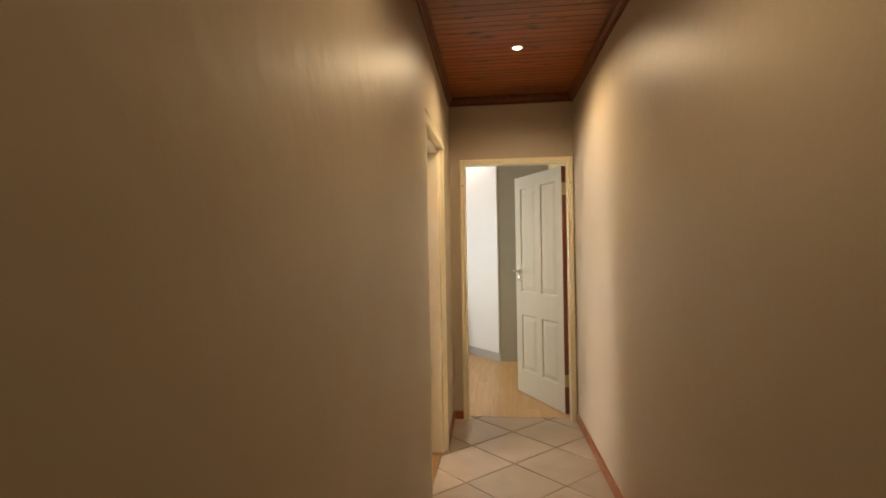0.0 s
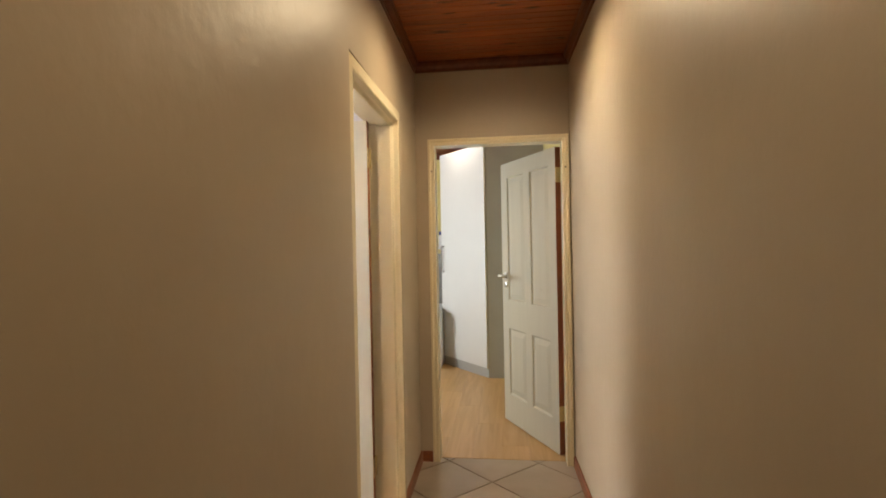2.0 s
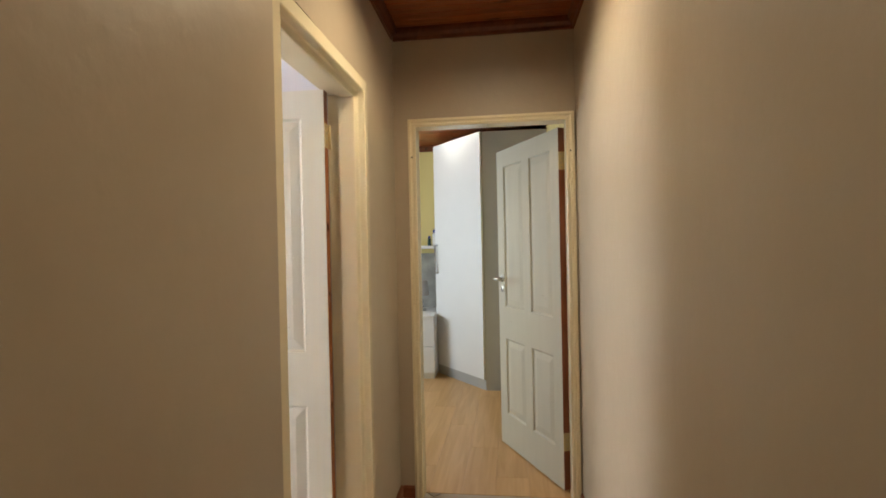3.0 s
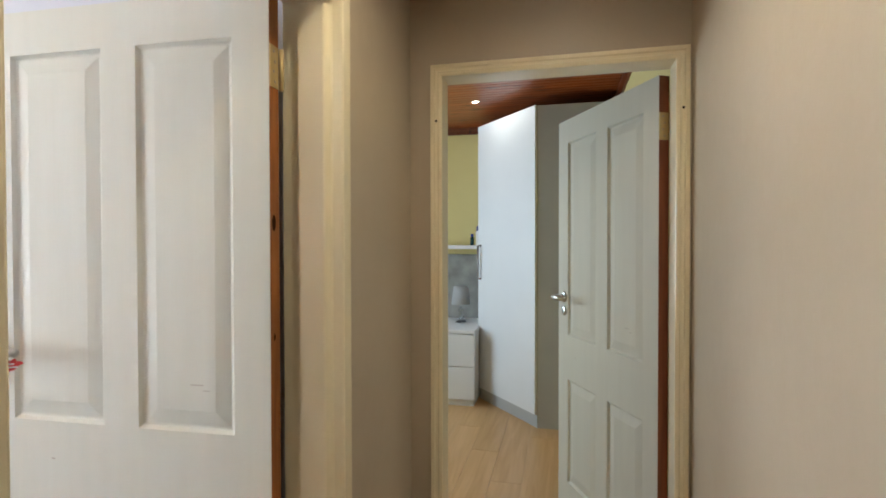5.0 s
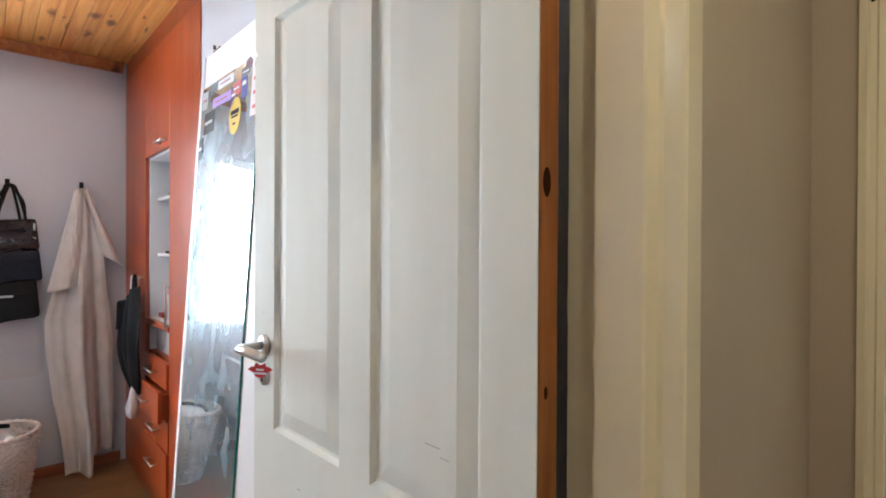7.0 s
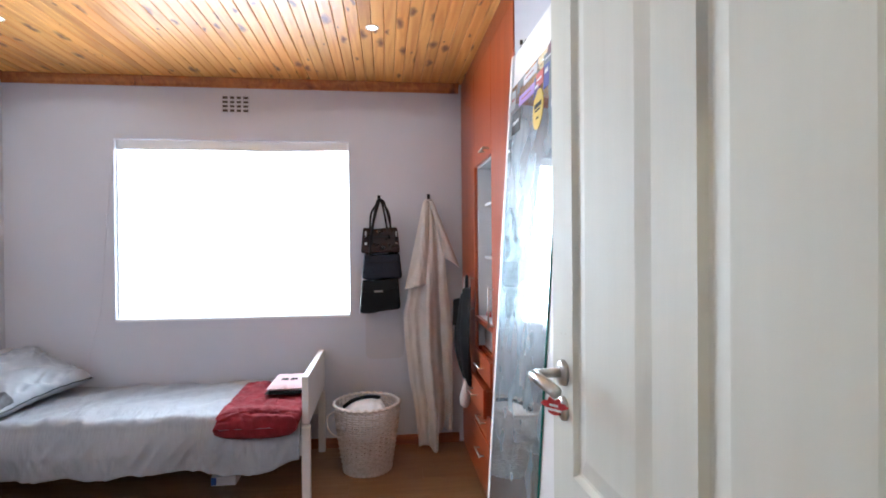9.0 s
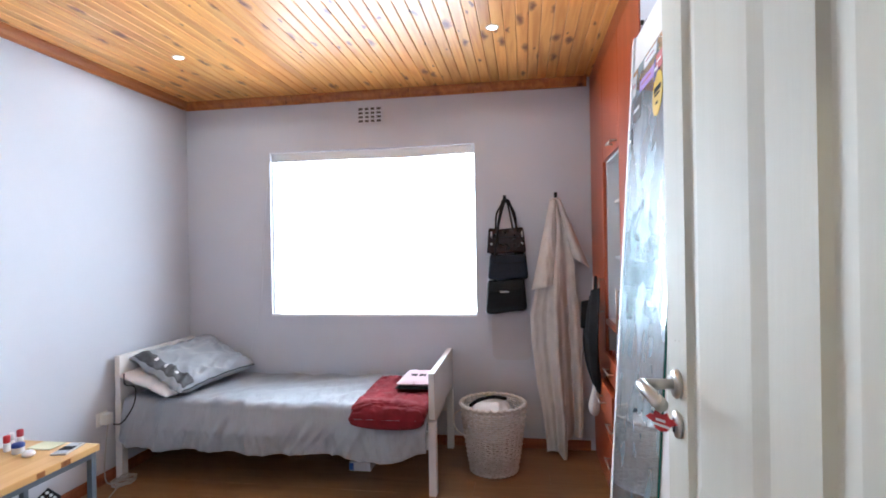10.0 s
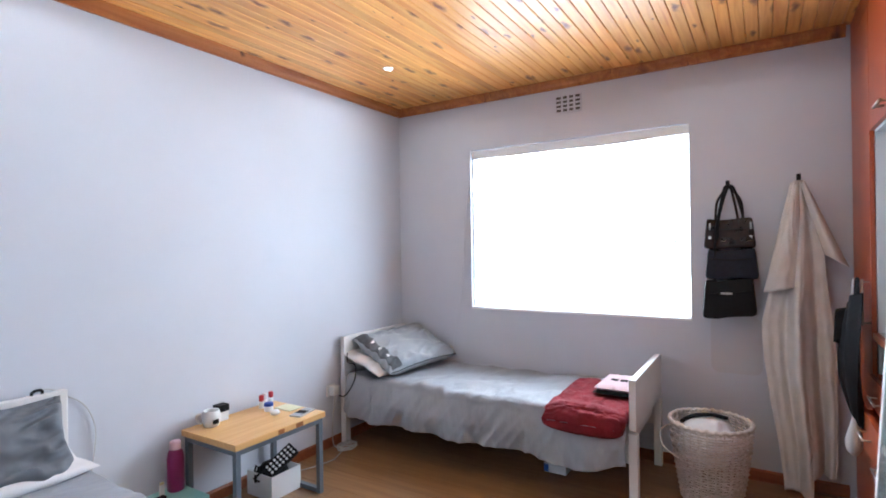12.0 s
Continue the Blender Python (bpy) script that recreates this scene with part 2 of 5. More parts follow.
TOWEL_M = material("beige_cotton_towelling", (0.71, 0.68, 0.65), 0.95, second=(0.62, 0.58, 0.545), scale=12, bump=0.6, bump_scale=200)
STEEL_BLUE = material("blue_grey_painted_steel", (0.13, 0.16, 0.20), 0.45)
TABLE_WOOD = wood("light_pine_tabletop", (0.60, 0.37, 0.15), (0.52, 0.29, 0.10), (0.16, 0.06, 0.02), 0.4, 0, knots=False, per="object")
WINDOW_WHITE = material("white_window_paint", (0.8, 0.8, 0.8), 0.5)
BLIND = bpy.data.materials.new("white_blind_fabric")
BLIND.use_nodes = True
bn, bl = BLIND.node_tree.nodes, BLIND.node_tree.links
b_tr, b_mix = bn.new("ShaderNodeBsdfTranslucent"), bn.new("ShaderNodeMixShader")
b_tr.inputs["Color"].default_value = (0.75, 0.76, 0.78, 1)
bn["Principled BSDF"].inputs["Base Color"].default_value = (0.8, 0.8, 0.8, 1)
b_mix.inputs[0].default_value = 0.035
bl.new(bn["Principled BSDF"].outputs[0], b_mix.inputs[1])
bl.new(b_tr.outputs[0], b_mix.inputs[2])
bl.new(b_mix.outputs[0], bn["Material Output"].inputs["Surface"])
SKYGLOW = glow("bright_hazy_sky", (0.97, 0.985, 1.0), 9.0)
BULB = glow("lit_lamp_glass", (1.0, 0.95, 0.86), 30.0)


KNOT = material("dark_knot", (0.030, 0.010, 0.004), 0.9, spec=0.1)
SCUFF = material("grey_brown_scuff", (0.44, 0.39, 0.32), 0.8)
STEEL_DARK = material("dark_brushed_steel", (0.38, 0.37, 0.36), 0.35, 1.0)


# ---- building helpers ----
def part(name, bm, mat, parent=None, label="", m=None, smooth=False):
    """Links a bmesh as one mesh object under a thing or a part."""
    me = bpy.data.meshes.new(name)
    bm.to_mesh(me)
    bm.free()
    me.materials.append(mat)
    if smooth:
        me.polygons.foreach_set("use_smooth", [True] * len(me.polygons))
    ob = new(name, me)
    if m is not None:
        ob.matrix_world = m
    if parent is not None:
        ob.parent = parent
    if label:
        ob["label"] = label
    return ob


def thing(name, x, y, z, label, category, group="", kind="", rz=0):
    ob = new(name)
    ob.matrix_world = pose(x, y, z, 0, 0, rz)
    ob.empty_display_size = 0.1
    return tagged(ob, label, category, group, kind)


def add_box(bm, x0, x1, y0, y1, z0, z1, bevel=0.0):
    v = [bm.verts.new((x, y, z)) for z in (z0, z1) for x, y in ((x0, y0), (x1, y0), (x1, y1), (x0, y1))]
    f = [bm.faces.new([v[i] for i in q]) for q in ((3, 2, 1, 0), (4, 5, 6, 7), (0, 1, 5, 4), (1, 2, 6, 5), (2, 3, 7, 6), (3, 0, 4, 7))]
    if bevel:
        es = list({e for q in f for e in q.edges})
        bmesh.ops.bevel(bm, geom=es, offset=bevel, segments=2, profile=0.6, affect="EDGES")


def boxes(*bs, bevel=0.0):
    bm = bmesh.new()
    for b in bs:
        add_box(bm, *b, bevel=bevel)
    return bm


def add_tube(bm, pts, r, sides=10, cap=True):
    """A round bar through points; r: one radius or one for each point."""
    pts = [Vector(p) for p in pts]
    rs = r if isinstance(r, (list, tuple)) else [r] * len(pts)
    rings, up = [], None
    for i, p in enumerate(pts):
        d = (pts[min(i + 1, len(pts) - 1)] - pts[max(i - 1, 0)]).normalized()
        if up is None or abs(up.dot(d)) > 0.98:
            up = Vector((0, 0, 1)) if abs(d.z) < 0.9 else Vector((1, 0, 0))
        s = d.cross(up).normalized()
        up = s.cross(d).normalized()
        rings.append([bm.verts.new(p + rs[i] * (math.cos(a) * s + math.sin(a) * up)) for a in [2 * math.pi * k / sides for k in range(sides)]])
    for a, b in zip(rings, rings[1:]):
        for k in range(sides):
            bm.faces.new((a[k], a[(k + 1) % sides], b[(k + 1) % sides], b[k]))
    if cap:
        bm.faces.new(rings[0][::-1]), bm.faces.new(rings[-1])


def flowing(pts, k=5):
    """More points on a smooth curve through the given ones."""
    p = [Vector(q) for q in pts]
    p = [2 * p[0] - p[1]] + p + [2 * p[-1] - p[-2]]
    out = []
    for i in range(1, len(p) - 2):
        for s in range(k):
            t = s / k
            out.append(0.5 * (2 * p[i] + (p[i + 1] - p[i - 1]) * t + (2 * p[i - 1] - 5 * p[i] + 4 * p[i + 1] - p[i + 2]) * t * t + (3 * p[i] - p[i - 1] - 3 * p[i + 1] + p[i + 2]) * t ** 3))
    return out + [p[-2]]


def tube(pts, r, sides=10):
    bm = bmesh.new()
    if len(pts) > 2 and not isinstance(r, (list, tuple)):
        pts = flowing(pts)
    add_tube(bm, pts, r, sides)
    return bm


def lathe(profile, sides=24):
    """A turned shape from (radius, height) pairs."""
    bm = bmesh.new()
    rings = [[bm.verts.new((r * math.cos(2 * math.pi * k / sides), r * math.sin(2 * math.pi * k / sides), z)) for k in range(sides)] for r, z in profile]
    for a, b in zip(rings, rings[1:]):
        for k in range(sides):
            bm.faces.new((a[k], a[(k + 1) % sides], b[(k + 1) % sides], b[k]))
    bm.faces.new(rings[0][::-1]), bm.faces.new(rings[-1])
    return bm


def sheet(nu, nv, f, thick=0.0):
    """A surface of nu by nv cells from f(u, v) -> point; thick: a second skin below it."""
    bm = bmesh.new()
    g = [[bm.verts.new(f(i / nu, j / nv)) for j in range(nv + 1)] for i in range(nu + 1)]
    for i in range(nu):
        for j in range(nv):
            bm.faces.new((g[i][j], g[i + 1][j], g[i + 1][j + 1], g[i][j + 1]))
    if thick:
        bm.normal_update()
        bmesh.ops.solidify(bm, geom=bm.faces[:], thickness=thick)
    return bm


def wob(x, y, z=0.0, s=1.0):
    return noise.noise(Vector((x * s, y * s, z * s)))


def structure(name, bm, mat, label, category):
    return tagged(part(name, bm, mat), label, category, kind="structure")


# ---- the shell ----
CEIL, COR_R, END_Y, LEFT_Y, RIGHT_Y = 2.575, 0.998, 4.66, 1.005, 4.055
XL = 0.018  # corridor's left face
T1 = 0.12  # wall between corridor and bedroom
D1A, D1B, DTOP = 3.205, 3.950, 2.030  # bedroom doorway, clear
D2A, D2B = 0.137, 0.944  # far doorway, clear
FAR_Y = 7.9

structure("floor_corridor", boxes((XL - 0.03, 1.2, -1.6, END_Y + 0.06, -0.12, -0.006)), GROUT, "brown grout bed under beige floor tiles", "floor")
structure("floor_bedroom", boxes((WIN_X - 0.0, XL - 0.032, LEFT_Y, RIGHT_Y + 0.02, -0.12, -0.006)), LAMINATE2, "brown oak laminate bedroom floor", "floor")
structure("floor_far_room", boxes((-1.95, 1.2, END_Y + 0.06, FAR_Y, -0.12, -0.006)), LAMINATE, "light oak laminate floor of the far bedroom", "floor")

H = 2.66


def left_face(y):
    """The corridor's left wall runs a little askew to the doorways."""
    return 0.012 + 0.020 * (4.62 - y)


def right_face(y):
    return 0.997 + 0.025 * (END_Y - y)


def add_skew(bm, back, face, y0, y1, z0, z1):
    """A wall block with a straight back and a face that follows face(y)."""
    lo, hi = [[bm.verts.new((x, y, z)) for x, y in ((back, y0), (face(y0), y0), (face(y1), y1), (back, y1))] for z in (z0, z1)]
    bm.faces.new(lo[::-1]), bm.faces.new(hi)
    for k in range(4):
        j = (k + 1) % 4
        bm.faces.new((lo[k], lo[j], hi[j], hi[k]))


bm = bmesh.new()
LA, LB, LT = D1A - 0.083, D1B + 0.083, DTOP + 0.083  # just outside the frame's lip
add_skew(bm, -T1 / 2, left_face, -1.6, LA, -0.1, H)
add_skew(bm, -T1 / 2, left_face, LB, END_Y, -0.1, H)
add_skew(bm, -T1 / 2, left_face, LA, LB, LT, H)
for b in ((LA, D1A - 0.031, -0.1, LT), (D1B + 0.031, LB, -0.1, LT), (D1A - 0.031, D1B + 0.031, DTOP + 0.031, LT)):
    add_box(bm, -T1 / 2, XL, *b)
bmesh.ops.recalc_face_normals(bm, faces=bm.faces)
structure("wall_corridor_left", bm, TAUPE, "taupe satin-painted corridor wall with a doorway", "wall")
structure("wall_bedroom_entry", boxes((-T1, -T1 / 2, LEFT_Y - 0.2, D1A - 0.031, -0.1, H), (-T1, -T1 / 2, D1B + 0.031, RIGHT_Y, -0.1, H), (-T1, -T1 / 2, D1A - 0.031, D1B + 0.031, DTOP + 0.031, H)), LILAC, "pale lilac bedroom wall beside the doorway", "wall")
bm = bmesh.new()
add_skew(bm, 1.32, right_face, -1.6, END_Y + 0.07, -0.1, H)
bmesh.ops.recalc_face_normals(bm, faces=bm.faces)
structure("wall_corridor_right", bm, TAUPE, "taupe satin-painted corridor wall", "wall")
# never in view; added only to close the shell behind the start
structure("wall_corridor_back", boxes((-T1, 1.32, -1.75, -1.6, -0.1, H)), TAUPE, "unseen taupe wall added to close the corridor", "wall")
structure("wall_corridor_end", boxes((-T1 / 2, D2A - 0.031, END_Y, END_Y + 0.07, -0.1, H), (D2B + 0.031, COR_R, END_Y, END_Y + 0.07, -0.1, H), (D2A - 0.031, D2B + 0.031, END_Y, END_Y + 0.07, DTOP + 0.051, H)), TAUPE, "taupe end wall of the corridor with a doorway", "wall")
structure("wall_far_room_front", boxes((-1.95, D2A - 0.031, END_Y + 0.07, END_Y + 0.13, -0.1, H), (D2B + 0.031, 1.2, END_Y + 0.07, END_Y + 0.13, -0.1, H), (D2A - 0.031, D2B + 0.031, END_Y + 0.07, END_Y + 0.13, DTOP + 0.051, H)), YELLOW, "pale yellow wall of the far bedroom", "wall")
structure("wall_far_room_right", boxes((1.0, 1.15, END_Y + 0.13, FAR_Y, -0.1, H)), YELLOW, "pale yellow wall of the far bedroom", "wall")
structure("wall_far_room_back", boxes((-2.0, 1.15, FAR_Y, FAR_Y + 0.15, -0.1, H)), YELLOW, "pale yellow back wall of the far bedroom", "wall")
structure("wall_far_room_left", boxes((-2.1, -1.95, END_Y + 0.07, FAR_Y, -0.1, H)), YELLOW, "pale yellow wall of the far bedroom", "wall")
structure("wall_bedroom_left", boxes((WIN_X - 0.2, -T1, LEFT_Y - 0.2, LEFT_Y, -0.1, H)), LILAC, "pale lilac bedroom wall behind the beds", "wall")
structure("wall_bedroom_right", boxes((-2.056, -T1 / 2, RIGHT_Y, RIGHT_Y + 0.12, -0.1, H), (WIN_X - 0.2, -2.056, RIGHT_Y + 0.53, RIGHT_Y + 0.6, -0.1, H), (WIN_X - 0.2, WIN_X, RIGHT_Y, RIGHT_Y + 0.53, -0.1, H)), LILAC, "pale lilac bedroom wall behind the mirror", "wall")
structure("wall_bedroom_window", boxes((WIN_X - 0.2, WIN_X, LEFT_Y, WY0, -0.1, H), (WIN_X - 0.2, WIN_X, WY1, RIGHT_Y, -0.1, H), (WIN_X - 0.2, WIN_X, WY0, WY1, -0.1, WZ0), (WIN_X - 0.2, WIN_X, WY0, WY1, WZ1, H)), LILAC, "pale lilac bedroom wall with a wide window", "wall")


def boarded(name, x0, x1, y0, y1, mat, label, pitch=0.064, CEIL=CEIL):
    """A ceiling of tongue-and-groove boards along x, in one mesh."""
    bm = bmesh.new()
    y = y0
    add_box(bm, x0, x1, y0, y1, CEIL + 0.012, CEIL + 0.05)
    while y < y1 - 0.004:
        e = min(y + pitch, y1)
        g, d = 0.004, 0.005
        prof = [(y + 0.0007, CEIL + 0.011), (y + 0.0007, CEIL + d), (y + g, CEIL), (e - g, CEIL), (e - 0.0007, CEIL + d), (e - 0.0007, CEIL + 0.011)]
        a = [bm.verts.new((x0, *p)) for p in prof]
        b = [bm.verts.new((x1, *p)) for p in prof]
        for k in range(5):
            bm.faces.new((a[k], a[k + 1], b[k + 1], b[k]))
        y = e
    return structure(name, bm, mat, label, "ceiling")


boarded("ceiling_bedroom", WIN_X, -T1, LEFT_Y, RIGHT_Y + 0.5, PINE, "knotty orange pine tongue-and-groove board ceiling")
boarded("ceiling_corridor", 0.0, 1.25, -1.6, END_Y, DARK_BOARD, "red-brown stained board ceiling of the corridor", 0.064, CEIL + 0.02)
boarded("ceiling_far_room", -1.95, 1.0, END_Y + 0.13, FAR_Y, DARK_BOARD, "red-brown stained board ceiling of the far bedroom")


def moulding(name, p0, p1, inward, z, prof, mat, label, category="trim"):
    """A strip along the wall from p0 to p1; prof: (distance out of the wall, height)."""
    bm = bmesh.new()
    i = Vector((*inward, 0))
    rows = [[bm.verts.new(Vector((*p, z + h)) + i * o) for o, h in prof] for p in (p0, p1)]
    k = len(prof)
    for j in range(k):
        bm.faces.new((rows[0][j], rows[0][(j + 1) % k], rows[1][(j + 1) % k], rows[1][j]))
    bm.faces.new(rows[0][::-1]), bm.faces.new(rows[1])
    bmesh.ops.recalc_face_normals(bm, faces=bm.faces)
    return structure(name, bm, mat, label, category)


CORNICE = [(0, 0), (0.012, 0), (0.014, 0.018), (0.03, 0.034), (0.034, 0.05), (0.034, 0.0645), (0, 0.0645)]
SKIRTING = [(0, 0), (0.013, 0), (0.013, 0.055), (0.006, 0.066), (0, 0.066)]
cz = CEIL - 0.065
moulding("trim_cornice_window", (WIN_X, LEFT_Y), (WIN_X, 4.03), (1, 0), cz, CORNICE, PINE_TRIM, "orange pine cornice above the window wall")
moulding("trim_cornice_left", (WIN_X + 0.035, LEFT_Y), (-T1 - 0.035, LEFT_Y), (0, 1), cz, CORNICE, PINE_TRIM, "orange pine cornice above the bed wall")
moulding("trim_cornice_right", (-2.05, RIGHT_Y), (-T1 - 0.035, RIGHT_Y), (0, -1), cz, CORNICE, PINE_TRIM, "orange pine cornice above the mirror wall")
moulding("trim_cornice_entry", (-T1, LEFT_Y), (-T1, RIGHT_Y), (-1, 0), cz, CORNICE, PINE_TRIM, "orange pine cornice above the doorway")
moulding("trim_cornice_corridor_left", (left_face(-1.6), -1.6), (left_face(END_Y - 0.035), END_Y - 0.035), (1, 0), cz + 0.02, CORNICE, DARK_TRIM, "red-brown wooden cornice along the corridor")
moulding("trim_cornice_corridor_right", (right_face(-1.6), -1.6), (right_face(END_Y - 0.035), END_Y - 0.035), (-1, 0), cz + 0.02, CORNICE, DARK_TRIM, "red-brown wooden cornice along the corridor")
moulding("trim_cornice_corridor_end", (XL, END_Y), (COR_R, END_Y), (0, -1), cz + 0.02, CORNICE, DARK_TRIM, "red-brown wooden cornice at the corridor end")
moulding("trim_cornice_far_back", (-1.95, FAR_Y), (1.0, FAR_Y), (0, -1), cz, CORNICE, DARK_TRIM, "red-brown wooden cornice of the far bedroom")
moulding("trim_cornice_far_right", (1.0, END_Y + 0.13), (1.0, FAR_Y - 0.035), (-1, 0), cz, CORNICE, DARK_TRIM, "red-brown wooden cornice of the far bedroom")
moulding("baseboard_corridor_right", (right_face(-1.6), -1.6), (right_face(END_Y - 0.016), END_Y - 0.016), (-1, 0), 0, SKIRTING, SKIRT, "red-brown wooden skirting in the corridor", "baseboard")
moulding("baseboard_corridor_left", (left_face(-1.6), -1.6), (left_face(LA), LA), (1, 0), 0, SKIRTING, SKIRT, "red-brown wooden skirting in the corridor", "baseboard")
moulding("baseboard_corridor_corner", (left_face(LB), LB), (left_face(END_Y), END_Y), (1, 0), 0, SKIRTING, SKIRT, "red-brown wooden skirting beside the doorway", "baseboard")
moulding("baseboard_corridor_end", (left_face(END_Y) + 0.0135, END_Y), (D2A - 0.046, END_Y), (0, -1), 0, SKIRTING, SKIRT, "red-brown wooden skirting at the corridor end", "baseboard")
moulding("baseboard_bedroom_window", (WIN_X, LEFT_Y), (WIN_X, 4.02), (1, 0), 0, SKIRTING, SKIRT, "brown wooden skirting under the window", "baseboard")
moulding("baseboard_bedroom_left", (WIN_X + 0.014, LEFT_Y), (-T1, LEFT_Y), (0, 1), 0, SKIRTING, SKIRT, "brown wooden skirting behind the beds", "baseboard")


def door_frame(name, m, width, height, depth, label, lip=0.045):
    """A pressed frame round an opening: local x across, y through the wall, z up."""
    if lip > 0.06:
        prof = [(lip, -0.019), (0.033, -0.022), (0.029, -0.020), (0.0275, -0.016), (0.0265, 0.005), (0.022, 0.010), (0.003, 0.015), (0, 0.019)]
    else:
        prof = [(lip, -0.012), (0.031, -0.016), (0.027, -0.010), (0.017, -0.010), (0.013, -0.016), (0.002, -0.014), (0, -0.010)]
    if lip > 0.06:
        prof += [(0, depth - 0.053), (0.011, depth - 0.053), (0.013, depth - 0.050), (0.013, depth - 0.003), (0.0305, depth - 0.003)]
    else:
        prof += [(0, depth - 0.045), (0.013, depth - 0.045), (0.013, depth + 0.010), (lip, depth + 0.010), (lip, depth - 0.001), (0.0305, depth - 0.001)]
    prof += [(0.0305, 0.001), (lip, 0.001)]
    bm = bmesh.new()
    rows = []
    for fx, fz in ((0, 0), (0, 1), (1, 1), (1, 0)):
        rows.append([bm.verts.new((fx * width + (u if fx else -u), v, fz * (height + u))) for u, v in prof])
    k = len(prof)
    for a, b in zip(rows, rows[1:]):
        for j in range(k):
            bm.faces.new((a[j], a[(j + 1) % k], b[(j + 1) % k], b[j]))
    bm.faces.new(rows[0][::-1]), bm.faces.new(rows[-1])
    bmesh.ops.recalc_face_normals(bm, faces=bm.faces)
    ob = structure(name, bm, CREAM, label, "door frame")
    ob.matrix_world = m
    return ob


door_frame("trim_door_frame_bedroom", pose(XL, D1A, 0, 0, 0, 90), D1B - D1A, DTOP, T1 + XL, "cream gloss-painted frame of the bedroom doorway", 0.08)
door_frame("trim_door_frame_end", pose(D2A, END_Y, 0), D2B - D2A, DTOP + 0.02, 0.13, "cream gloss-painted frame of the corridor-end doorway")


# ---- doors ----
def door_leaf(w, h, t):
    """Four sunk panels in each face; local x from hinge to free edge, y through, z up."""
    xs = [0, 0.097 * w / 0.855, 0.366 * w / 0.855, 0.467 * w / 0.855, 0.749 * w / 0.855, w]
    zs = [0, 0.22, 0.74, 0.96, 1.922, h]
    bm = bmesh.new()
    for y, s in ((0, 1), (t, -1)):
        for i in range(5):
            for j in range(5):
                x0, x1, z0, z1 = xs[i], xs[i + 1], zs[j], zs[j + 1]
                rings = [(0, 0)]
                if i % 2 and j % 2:
                    rings = [(0, 0), (0.008, 0.0095), (0.014, 0.0105), (0.052, 0.0035)]
                last = None
                for q, d in rings:
                    r = [bm.verts.new(c) for c in ((x0 + q, y + s * d, z0 + q), (x1 - q, y + s * d, z0 + q), (x1 - q, y + s * d, z1 - q), (x0 + q, y + s * d, z1 - q))]
                    if last:
                        for k in range(4):
                            bm.faces.new((last[k], last[(k + 1) % 4], r[(k + 1) % 4], r[k]))
                    last = r
                bm.faces.new(last)
    for a, b in (((0, 0), (w, 0)), ((w, 0), (w, h)), ((w, h), (0, h)), ((0, h), (0, 0))):
        bm.faces.new([bm.verts.new(c) for c in ((a[0], 0, a[1]), (b[0], 0, b[1]), (b[0], t, b[1]), (a[0], t, a[1]))])
    bmesh.ops.remove_doubles(bm, verts=bm.verts, dist=0.0002)
    bmesh.ops.recalc_face_normals(bm, faces=bm.faces)
    return bm


